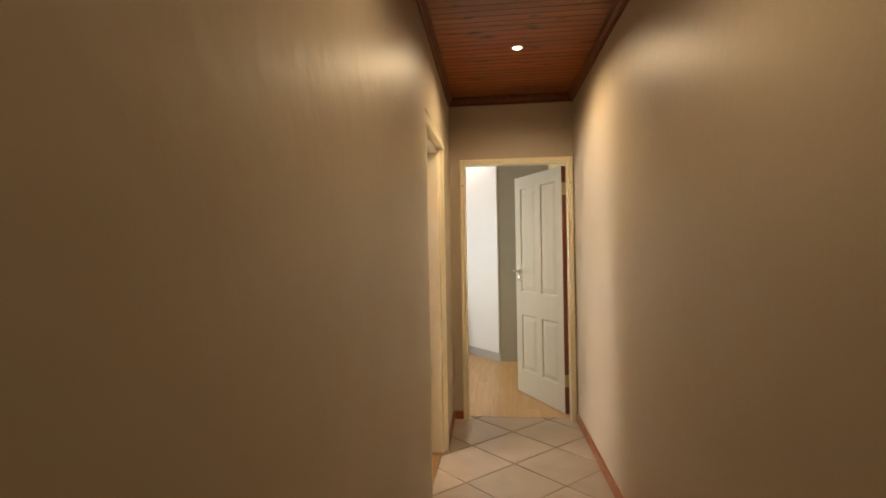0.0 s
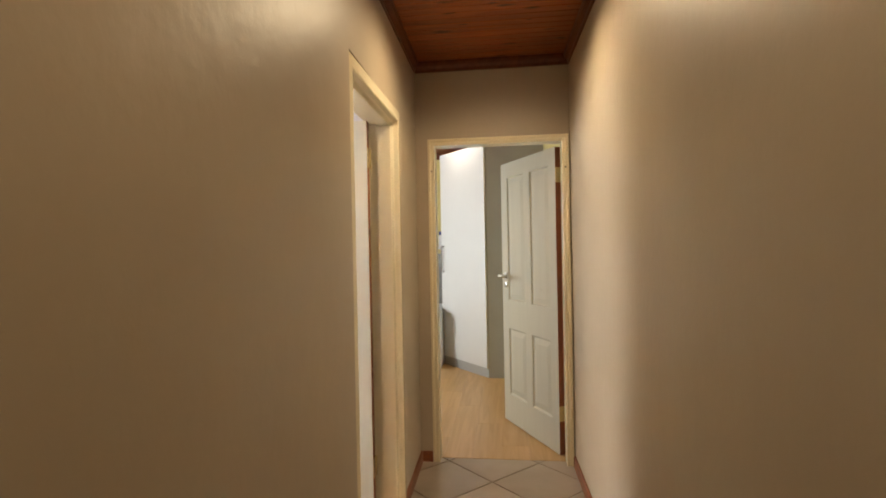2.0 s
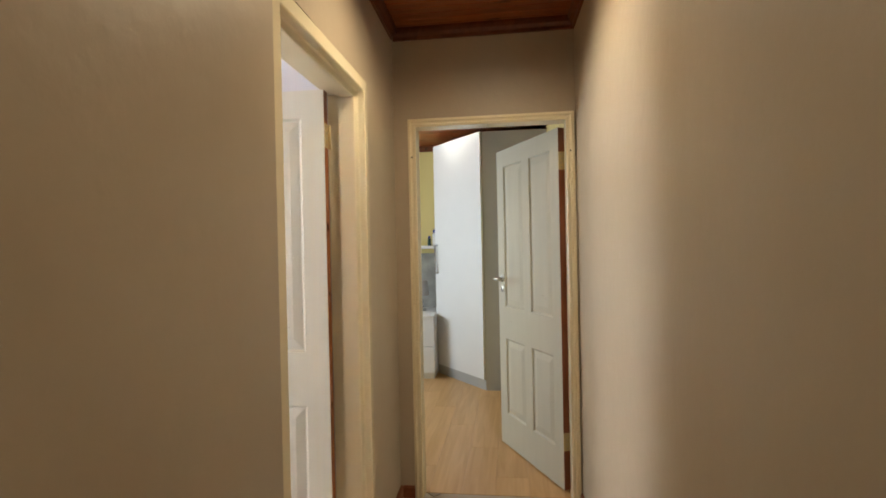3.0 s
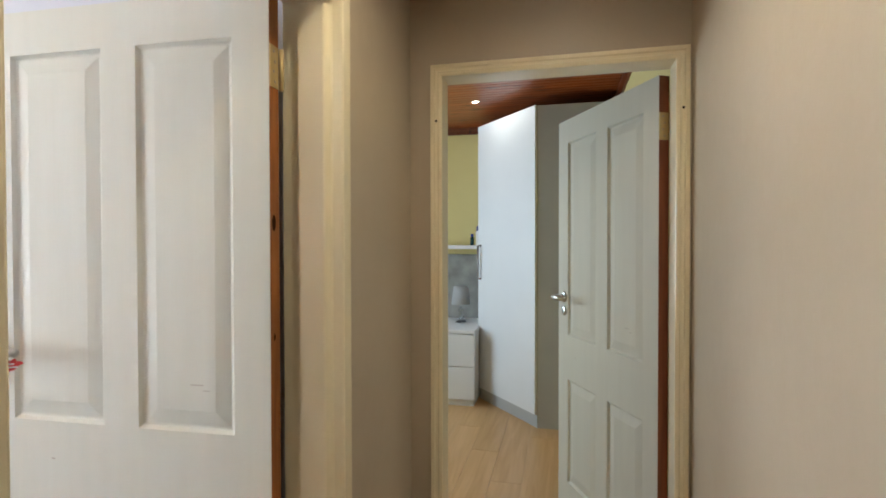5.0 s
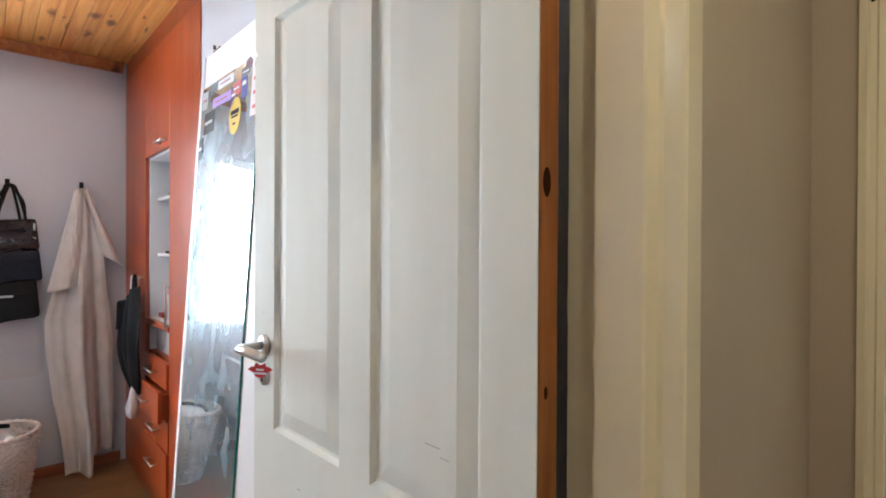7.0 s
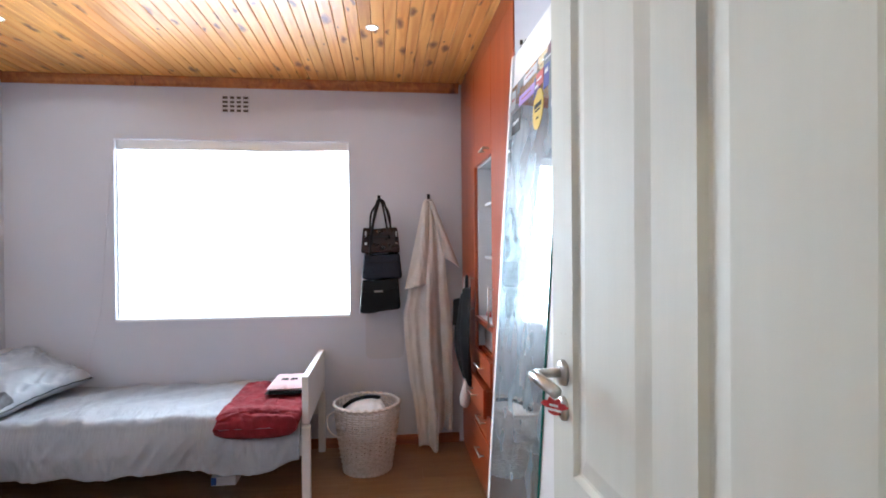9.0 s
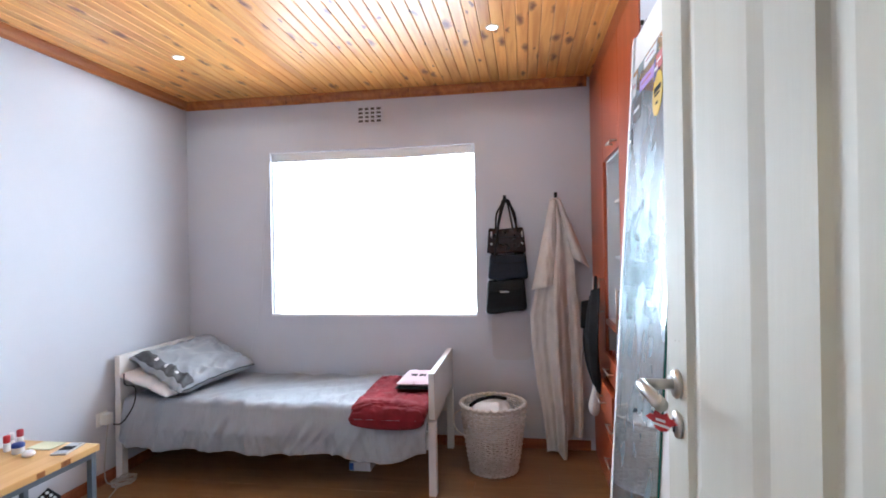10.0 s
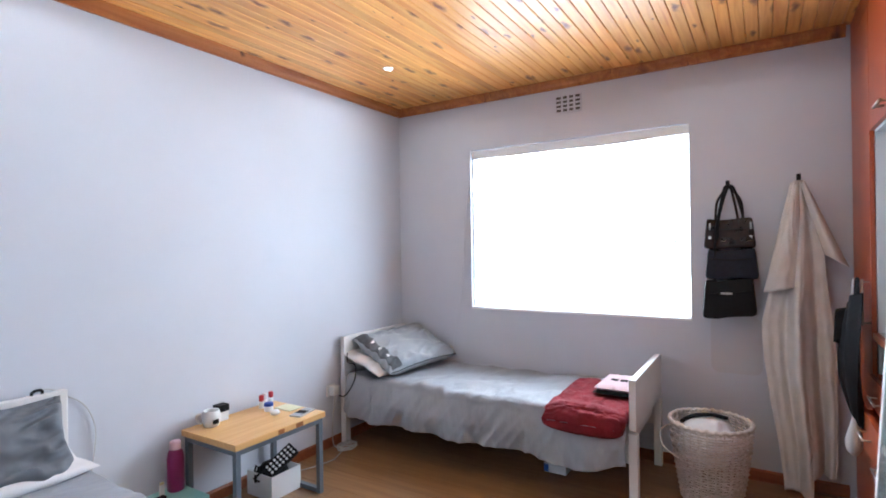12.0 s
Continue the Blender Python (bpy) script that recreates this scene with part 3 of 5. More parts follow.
def door(name, m, w, edge_mat, label, hz, face_y_sign=1):
    t, h = 0.042, 2.035
    root = new(name)
    root.matrix_world = m
    tagged(root, label, "door", kind="structure")
    part("leaf", door_leaf(w, h, t), DOOR_WHITE, root)
    part("hinge_edge", boxes((-0.002, 0.0, 0.001, t - 0.001, 0.001, h - 0.001)), edge_mat, root, "unpainted brown wooden edge")
    part("free_edge", boxes((w, w + 0.002, 0.001, t - 0.001, 0.001, h - 0.001)), edge_mat, root, "unpainted brown wooden edge")
    if edge_mat == EDGE_WOOD:
        for kz, kr in ((1.475, 0.009), (1.20, 0.004), (0.74, 0.006)):
            part("knot", lathe([(kr, 0), (kr * 0.8, 0.0008), (kr * 0.3, 0.0009)], 14), KNOT, root, "dark knot in the bare edge", pose(-0.0021, 0.026, kz, 0, -90, 0) @ Matrix.Diagonal((2.2, 1.0, 1.0, 1.0)))
    hx = w - 0.062
    for s, y0 in ((-1, 0.0), (1, t)):
        rose = lathe([(0.026, 0), (0.026, 0.006), (0.022, 0.010), (0.012, 0.010)])
        part("rosette", rose, CHROME, root, "round brushed steel rosette", pose(hx, y0, hz, 90 if s < 0 else -90, 0, 0), True)
        y1 = y0 + s * 0.066
        lever = tube([(hx, y0 + s * 0.008, hz), (hx, y0 + s * 0.03, hz), (hx, y1 - s * 0.006, hz), (hx - 0.008, y1, hz), (hx - 0.03, y1, hz), (hx - 0.128, y1, hz)], [0.0095, 0.0095, 0.0098, 0.011, 0.0114, 0.0114], 14)
        part("lever_handle", lever, CHROME, root, "round-bar brushed steel lever handle", None, True)
        part("key_plate", lathe([(0.024, 0), (0.024, 0.006), (0.02, 0.009), (0.006, 0.009)]), CHROME, root, "round steel keyhole plate", pose(hx, y0, hz - 0.072, 90 if s < 0 else -90, 0, 0), True)
        part("keyhole", boxes((hx - 0.004, hx + 0.004, y0 + s * 0.009 - 0.001, y0 + s * 0.009 + 0.001, hz - 0.086, hz - 0.062)), BLACK, root, "dark keyhole")
    for mx, mz, ml_, mh in ((0.185, 1.075, 0.035, 0.0025), (0.165, 1.062, 0.02, 0.002), (w - 0.05, hz + 0.075, 0.003, 0.003), (w - 0.072, hz + 0.077, 0.003, 0.003), (0.62, 0.86, 0.012, 0.004)):
        part("scuff", boxes((mx, mx + ml_, t + 0.0002 if mx > 0.5 else t - 0.0037, t + 0.0006 if mx > 0.5 else t - 0.0033, mz, mz + mh)), SCUFF, root, "small dark scuff mark")
    for z in (0.22, 1.80):
        part("hinge", boxes((-0.004, -0.002, 0.004, t, z, z + 0.1)), BRASS, root, "worn brass hinge leaf")
        for q in (0.014, 0.038, 0.062, 0.086):
            part("screw", boxes((-0.0055, -0.004, 0.018 + 0.006 * (q in (0.038, 0.086)), 0.024 + 0.006 * (q in (0.038, 0.086)), z + q - 0.003, z + q + 0.003)), SCUFF, root, "dark screw head")
        part("hinge_pin", tube([(-0.006, -0.006, z), (-0.006, -0.006, z + 0.1)], 0.006, 10), BRASS, root, "worn brass hinge barrel", None, True)
    return root


door("door_1", pose(-0.105, 3.919, 0.008, 0, 0, 181.7), 0.855, EDGE_WOOD, "white-painted four-panel bedroom door standing open", 1.152)
door("door_2", pose(0.9525, 4.814, 0.008, 0, 0, 116.6), 0.805, EDGE_RED, "white-painted four-panel door standing open at the corridor end", 1.152)


# ---- window ----
win = thing("window_1", WIN_X - 0.1, (WY0 + WY1) / 2, WZ0, "white-framed window filled with glaring daylight", "window", kind="structure")
inv = win.matrix_world.inverted()
fx0, fx1 = WIN_X - 0.06, WIN_X - 0.035
part("window_frame", boxes((fx0, fx1, WY0, WY1, WZ0, WZ0 + 0.007), (fx0, fx1, WY0, WY1, WZ1 - 0.007, WZ1), (fx0, fx1, WY0, WY0 + 0.007, WZ0 + 0.007, WZ1 - 0.007), (fx0, fx1, WY1 - 0.007, WY1, WZ0 + 0.007, WZ1 - 0.007)), WINDOW_WHITE, win, "", inv)
structure("backdrop_sky", boxes((-9.0, -8.9, -8, 13, -3, 12)), SKYGLOW, "bright hazy sky outside the window", "sky")



def wpart(name, bm, mat, parent, label="", smooth=False):
    """A part whose mesh is given in the room's own coordinates."""
    return part(name, bm, mat, parent, label, parent.matrix_world.inverted(), smooth)


def soft_box(x0, x1, y0, y1, z0, z1, n=14, power=4.0, amp=0.0, s=6.0, seed=0.0):
    """A slab with pillowed edges and uneven surfaces."""
    bm = bmesh.new()
    bmesh.ops.create_grid(bm, x_segments=n, y_segments=n, size=1)
    top = bm.verts[:]
    dup = bmesh.ops.duplicate(bm, geom=bm.verts[:] + bm.edges[:] + bm.faces[:])
    low = [v for v in dup["geom"] if isinstance(v, bmesh.types.BMVert)]
    zc, hz = (z0 + z1) / 2, (z1 - z0) / 2
    for vs, sg in ((top, 1), (low, -1)):
        for v in vs:
            u, w = v.co.x, v.co.y
            k = max(0.0, 1 - abs(u) ** power) ** (1 / power) * max(0.0, 1 - abs(w) ** power) ** (1 / power)
            q = amp * (noise.noise(Vector((u * s, w * s, seed + sg))) + 0.5 * noise.noise(Vector((u * s * 2.3, w * s * 2.3, seed))))
            v.co = ((x0 + x1) / 2 + u * (x1 - x0) / 2 + q * 0.5, (y0 + y1) / 2 + w * (y1 - y0) / 2 + q * 0.5, zc + sg * hz * k + (q if sg > 0 else q * 0.3))
    bmesh.ops.remove_doubles(bm, verts=bm.verts, dist=0.0005)
    bmesh.ops.recalc_face_normals(bm, faces=bm.faces)
    return bm


def pillow_point(u, v, sg, w, d, h, seed, crease):
    """A point of a stuffed pillow with pinched corners; u, v from -1 to 1, sg: upper or lower skin."""
    k = max(0.0, (1 - u ** 4) * (1 - v ** 4)) ** 0.55
    pin = 1 - 0.07 * (1 - abs(u)) * abs(v) ** 3 - 0.07 * (1 - abs(v)) * abs(u) ** 3
    a = noise.noise(Vector((u * 2.1 + v * 1.2 + seed, v * 2.6, 0.3)))
    c = noise.noise(Vector((u * 3.4 - v * 2.0, v * 3.1 + seed, 1.7)))
    e = noise.noise(Vector((u * 9.0 + v * 3.0, v * 6.0 - u * 2.0 + seed, 2.9)))
    edge = max(abs(u), abs(v)) ** 2
    fold = crease * (0.5 * a + edge * (0.9 - 3.2 * abs(c)) * 0.8 + 0.25 * edge * (0.4 - 2.0 * abs(e)))
    return (u * w / 2 * pin, v * d / 2 * pin, sg * (h / 2 * k + fold * k) + 0.5 * crease * noise.noise(Vector((u * 2, v * 2, seed))))


def pillow_mesh(w, d, h, seed=0.0, n=56, crease=0.012):
    bm = bmesh.new()
    for sg in (1, -1):
        g = [[bm.verts.new(pillow_point(2 * i / n - 1, 2 * j / n - 1, sg, w, d, h, seed, crease)) for j in range(n + 1)] for i in range(n + 1)]
        for i in range(n):
            for j in range(n):
                q = (g[i][j], g[i + 1][j], g[i + 1][j + 1], g[i][j + 1])
                bm.faces.new(q if sg > 0 else q[::-1])
    bmesh.ops.remove_doubles(bm, verts=bm.verts, dist=0.0015)
    return bm


# ---- bedroom: built-in wardrobe ----
WF = 4.05  # its front
ward = thing("built_in_wardrobe", -2.83, WF + 0.3, 0, "cherry-red veneered floor-to-ceiling wardrobe with open shelves and drawers", "wardrobe")
wx0, wx1, nx0, nx1 = WIN_X + 0.004, -2.06, -3.03, -2.56
NT, NB = 1.885, 0.985
wpart("carcass", boxes((wx0, wx1, WF + 0.02, WF + 0.5, 1.93, 2.57), (wx0, nx0 - 0.018, WF + 0.02, WF + 0.5, 0.004, 1.93), (nx1 + 0.018, wx1, WF + 0.02, WF + 0.5, 0.004, 1.93), (nx0 - 0.018, nx1 + 0.018, WF + 0.035, WF + 0.5, 0.004, 0.80)), CHERRY, ward)
wpart("niche_lining", boxes((nx0 - 0.017, nx0, WF + 0.02, WF + 0.45, 0.80, NT + 0.03), (nx1, nx1 + 0.017, WF + 0.02, WF + 0.45, 0.80, NT + 0.03), (nx0, nx1, WF + 0.43, WF + 0.45, 0.80, NT + 0.03), (nx0, nx1, WF + 0.02, WF + 0.43, NT, NT + 0.03)), WHITE_LAM, ward, "white melamine niche lining")
wpart("plinth", boxes((wx0, wx1, WF + 0.001, WF + 0.019, 0.004, 0.07)), CHERRY, ward)
ld = wpart("door", boxes((wx0, nx0 - 0.022, WF, WF + 0.018, 0.073, 2.47), bevel=0.0015), CHERRY, ward, "tall cherry-red door")
td = wpart("door", boxes((nx0 - 0.018, nx1 + 0.014, WF, WF + 0.018, NT + 0.012, 2.47), bevel=0.0015), CHERRY, ward, "short cherry-red cupboard door")
rd = wpart("door", boxes((nx1 + 0.018, wx1, WF, WF + 0.018, 0.073, 2.47), bevel=0.0015), CHERRY, ward, "tall cherry-red door")
wpart("top_fillet", boxes((wx0, wx1, WF + 0.001, WF + 0.019, 2.473, 2.572)), CHERRY, ward)


def bar_handle(parent, p0, p1, out=0.028, r=0.005):
    a, b = Vector(p0), Vector(p1)
    d = (b - a).normalized() * 0.012
    o = Vector((0, -out, 0))
    bm = bmesh.new()
    add_tube(bm, [a + o - d, b + o + d], r, 8)
    add_tube(bm, [a, a + o], r * 0.8, 8)
    add_tube(bm, [b, b + o], r * 0.8, 8)
    return part("handle", bm, CHROME, parent, "brushed steel bar handle", None, True)


bar_handle(td, (-2.71, WF, 1.935), (-2.60, WF, 1.935), 0.03, 0.007)
bar_handle(rd, (-2.50, WF, 1.00), (-2.50, WF, 1.19))
wpart("lip", boxes((nx0, nx1, WF + 0.0, WF + 0.02, NB - 0.03, NB)), CHERRY, ward, "cherry-red shelf lip")
for z in (1.655, 1.335):
    wpart("shelf", boxes((nx0, nx1, WF + 0.06, WF + 0.43, z, z + 0.016)), WHITE_LAM, ward, "white melamine shelf")
wpart("shelf", boxes((nx0, nx1, WF + 0.02, WF + 0.43, NB - 0.02, NB)), WHITE_LAM, ward, "white melamine shelf")
for k, (z0, z1, out) in enumerate(((0.665, 0.795, 0.012), (0.505, 0.66, 0.05), (0.345, 0.50, 0.004), (0.075, 0.34, 0.012))):
    dr = wpart("drawer", boxes((nx0 - 0.016, nx1 + 0.014, WF - out, WF - out + 0.018, z0, z1), (nx0 + 0.01, nx1 - 0.01, WF - out + 0.018, WF + 0.034, z0 + 0.01, z1 - 0.02), bevel=0.0012), CHERRY, ward, "cherry-red drawer")
    zh = (z0 + z1) / 2 + (0.03 if k == 3 else 0)
    bar_handle(dr, (-2.86, WF - out, zh), (-2.73, WF - out, zh), 0.03)


def closed_box(name, x0, x1, y0, y1, z0, z1, mat, label, category):
    return tagged(part(name, boxes((x0, x1, y0, y1, z0, z1), bevel=0.003), mat), label, category)


closed_box("storage_box", nx0 + 0.03, nx1 - 0.04, WF + 0.05, WF + 0.33, 0.802, 0.94, WHITE_LAM, "white storage box in the wardrobe gap above the drawers", "box")
closed_box("red_case", -3.01, -2.92, WF + 0.06, WF + 0.13, NB, NB + 0.025, material("red_plastic", (0.45, 0.03, 0.04), 0.4), "small flat red case on a wardrobe shelf", "case")
for bx, bh in ((-2.895, 0.17), (-2.85, 0.155), (-2.805, 0.21)):
    b = thing("toiletry_bottle", bx, WF + 0.09, NB, "slim white toiletry bottle on a wardrobe shelf", "bottle", "bottles in the wardrobe")
    part("body", lathe([(0.017, 0), (0.019, 0.005), (0.019, bh * 0.75), (0.012, bh * 0.82)], 16), WHITE_LAM, b, "", None, True)
    part("cap", lathe([(0.011, bh * 0.82), (0.012, bh * 0.83), (0.012, bh), (0.009, bh + 0.002)], 16), PINK, b, "pale cap", None, True)
closed_box("dark_wallet", -2.93, -2.85, WF + 0.075, WF + 0.14, 1.351, 1.366, BLACK, "small dark wallet on a wardrobe shelf", "wallet")
rb = thing("toiletry_bottle", -2.80, WF + 0.10, 1.351, "red and white bottle with a dark cap on a wardrobe shelf", "bottle", "bottles in the wardrobe")
part("body", lathe([(0.018, 0), (0.02, 0.004), (0.02, 0.03), (0.0205, 0.032), (0.0205, 0.085), (0.012, 0.095)], 16), material("red_label_plastic", (0.42, 0.05, 0.05), 0.4), rb, "", None, True)
part("cap", lathe([(0.010, 0.095), (0.011, 0.096), (0.010, 0.14), (0.006, 0.143)], 16), BLACK, rb, "dark cap", None, True)
hanger = tube([(-2.96, WF + 0.10, 1.678), (-2.91, WF + 0.11, 1.735), (-2.86, WF + 0.13, 1.74), (-2.78, WF + 0.14, 1.677), (-2.87, WF + 0.12, 1.676), (-2.96, WF + 0.10, 1.678)], 0.006, 6)
tagged(part("coat_hanger", hanger, material("teal_plastic", (0.03, 0.14, 0.13), 0.4), None, "", None, True), "dark teal plastic hanger lying on a shelf", "hanger")

# dark apron hung on the wardrobe door's handle
bar_handle(ld, (-3.085, WF, 1.02), (-3.085, WF, 1.21))
apron = thing("dark_apron", -3.08, WF - 0.05, 1.2, "charcoal cloth apron with straps hanging on the wardrobe handle", "apron")


def apron_f(u, v):
    """Narrow at the strap, widest at its middle, gathered towards the bag below."""
    half = 0.05 + 0.13 * math.sin(math.pi * min(1.0, 0.12 + 0.80 * v)) ** 0.8
    c = -3.10 + 0.12 * v + 0.015 * math.sin(v * 5)
    x = c + (2 * u - 1) * half + 0.012 * wob(v * 5, u * 3, 2.0)
    z = 1.115 - (0.50 + 0.05 * math.sin(u * 8 + 1)) * v - 0.05 * (1 - 2 * u) * (1 - v)
    return (x, WF - 0.035 - 0.022 * (1 + math.sin(u * 17 + 2.5 * v)) - 0.03 * math.sin(math.pi * v), z)


CHARCOAL = material("charcoal_cloth", (0.011, 0.011, 0.013), 0.9, second=(0.022, 0.022, 0.024), spec=0.15, scale=9, bump=0.4, bump_scale=60)
wpart("cloth", sheet(40, 34, apron_f, 0.004), CHARCOAL, apron, "", True)
wpart("arm_fold", sheet(14, 12, lambda u, v: (-3.13 - 0.03 * u + 0.03 * v, WF - 0.05 - 0.075 * math.sin(math.pi * 0.75 * u) - 0.01 * v, 1.09 - 0.15 * v - 0.03 * u), 0.006), CHARCOAL, apron, "loose folded corner", True)
wpart("strap", tube([(-3.12, WF - 0.045, 1.07), (-3.105, WF - 0.048, 1.16), (-3.085, WF - 0.046, 1.225), (-3.062, WF - 0.048, 1.17), (-3.055, WF - 0.05, 1.08)], 0.008, 8), BLACK, apron, "black webbing strap", True)
wpart("label_strip", sheet(3, 12, lambda u, v: (-3.118 + 0.028 * u + 0.012 * v, WF - 0.058 - 0.004 * math.sin(v * 3), 1.222 - 0.15 * v), 0.002), LINEN_W, apron, "white strip on the strap")
sock = thing("white_cloth_bag", -2.99, WF - 0.075, 0.56, "small white cloth bag hanging below the apron", "bag")
wpart("body", lathe([(0.006, 0.64), (0.016, 0.62), (0.022, 0.585), (0.036, 0.54), (0.046, 0.49), (0.040, 0.45), (0.02, 0.43), (0.004, 0.428)], 18), LINEN_W, sock, "", True)
for v in sock.children[0].data.vertices:
    v.co = (v.co.x - 2.99 + 0.012 * wob(v.co.z * 20, v.co.y * 30) + 0.25 * (v.co.z - 0.5), v.co.y * 0.7 + WF - 0.075 + 0.008 * wob(v.co.x * 40, v.co.z * 18), v.co.z)

# ---- leaning mirror ----
mt = new("leaning_mirror")
LEAN = math.degrees(math.atan2(0.13, 2.05))
mt.matrix_world = pose(-1.68, 3.815, 0.004, -LEAN, 0, 0)
tagged(mt, "tall white-framed mirror leaning on the wall, stickers along its top", "mirror")
MW, MH = 0.69, 2.075
GX0, GX1, GZ0, GZ1 = 0.028, 0.545, 0.05, 1.955
part("frame", boxes((0, MW, 0.006, 0.036, 0, MH), bevel=0.003), BED_WHITE, mt, "white-painted backing frame")
part("left_edge", boxes((0, GX0 - 0.002, 0, 0.0058, 0, MH)), WINDOW_WHITE, mt)
part("glass", boxes((GX0, GX1, 0.0015, 0.0055, GZ0, GZ1)), MIRROR, mt, "smeared mirror glass")
part("glass_edge", boxes((GX1, GX1 + 0.006, 0.001, 0.0056, GZ0, GZ1)), material("green_glass_edge", (0.02, 0.16, 0.12), 0.15), mt, "dark green glass edge")
STICKERS = (
    ("purple", (0.42, 0.25, 0.62), 0.10, 0.275, 1.868, 1.90), ("navy", (0.04, 0.04, 0.20), 0.285, 0.335, 1.845, 1.905),
    ("red", (0.55, 0.10, 0.10), 0.345, 0.41, 1.862, 1.905), ("indigo", (0.05, 0.06, 0.30), 0.44, 0.485, 1.835, 1.925),
    ("white", (0.78, 0.74, 0.74), 0.487, 0.543, 1.775, 1.95), ("black", (0.02, 0.02, 0.022), 0.08, 0.185, 1.785, 1.858),
    ("brown", (0.09, 0.045, 0.05), 0.032, 0.076, 1.79, 1.853), ("dark", (0.03, 0.03, 0.032), 0.032, 0.09, 1.70, 1.775),
    ("grey", (0.45, 0.45, 0.45), 0.04, 0.095, 1.875, 1.94), ("pale", (0.72, 0.72, 0.74), 0.18, 0.32, 1.92, 1.948),
    ("slate", (0.18, 0.19, 0.20), 0.345, 0.42, 1.918, 1.948),
)
for nm, col, a, b, c, d in STICKERS:
    st = part("sticker", boxes((a, b, 0.0003, 0.0011, c, d)), material("sticker_" + nm, col, 0.5), mt, nm + " rectangular sticker")
    st.rotation_euler = (0, radians(random.uniform(-2, 2)), 0)
    w, h = b - a, d - c
    ink = (0.75, 0.75, 0.75) if sum(col) < 1.2 else (0.35, 0.08, 0.1)
    im = material("sticker_print_" + nm, ink, 0.5)
    if nm == "white":
        for q in range(4):
            part("print", boxes((a + 0.3 * w, b - 0.3 * w, -0.0002, 0.0002, c + h * (0.11 + 0.24 * q), c + h * (0.17 + 0.24 * q))), material("print_red", (0.6, 0.12, 0.16), 0.5), st, "small red printed shape")
    else:
        part("print", boxes((a + 0.15 * w, b - 0.2 * w, -0.0002, 0.0002, c + 0.44 * h, c + 0.58 * h)), im, st, "printed bar")


def disc_sticker(x, z, rx, rz, mat, label):
    bm = bmesh.new()
    f = [bm.verts.new((x + rx * math.cos(q), 0.0003, z + rz * math.sin(q))) for q in [2 * math.pi * k / 28 for k in range(28)]]
    b = [bm.verts.new(v.co + Vector((0, 0.0008, 0))) for v in f]
    bm.faces.new(f), bm.faces.new(b[::-1])
    for k in range(28):
        bm.faces.new((f[k], b[k], b[(k + 1) % 28], f[(k + 1) % 28]))
    bmesh.ops.recalc_face_normals(bm, faces=bm.faces)
    return part("sticker", bm, mat, mt, label)


YEL = material("sticker_yellow", (0.72, 0.48, 0.04), 0.5)
ys = disc_sticker(0.365, 1.80, 0.048, 0.058, YEL, "round yellow sticker")
for q, w, h in ((0.012, 0.034, 0.007), (-0.002, 0.026, 0.003), (-0.025, 0.012, 0.003)):
    part("print", boxes((0.365 - w, 0.365 + w, -0.0002, 0.0002, 1.80 + q - h, 1.80 + q + h)), BLACK, ys, "dark printed bar")
disc_sticker(0.46, 1.94, 0.028, 0.02, material("sticker_mauve", (0.22, 0.13, 0.16), 0.5), "dark mauve oval sticker")
clip_m = boxes((-1.60, -1.53, 3.955, 4.054, 2.055, 2.085), (-1.585, -1.575, 3.95, 3.96, 2.085, 2.10), bevel=0.003)
tagged(part("wall_bracket", clip_m, material("dark_metal", (0.08, 0.075, 0.07), 0.4, 0.8)), "dark metal bracket on the wall above the mirror", "bracket")

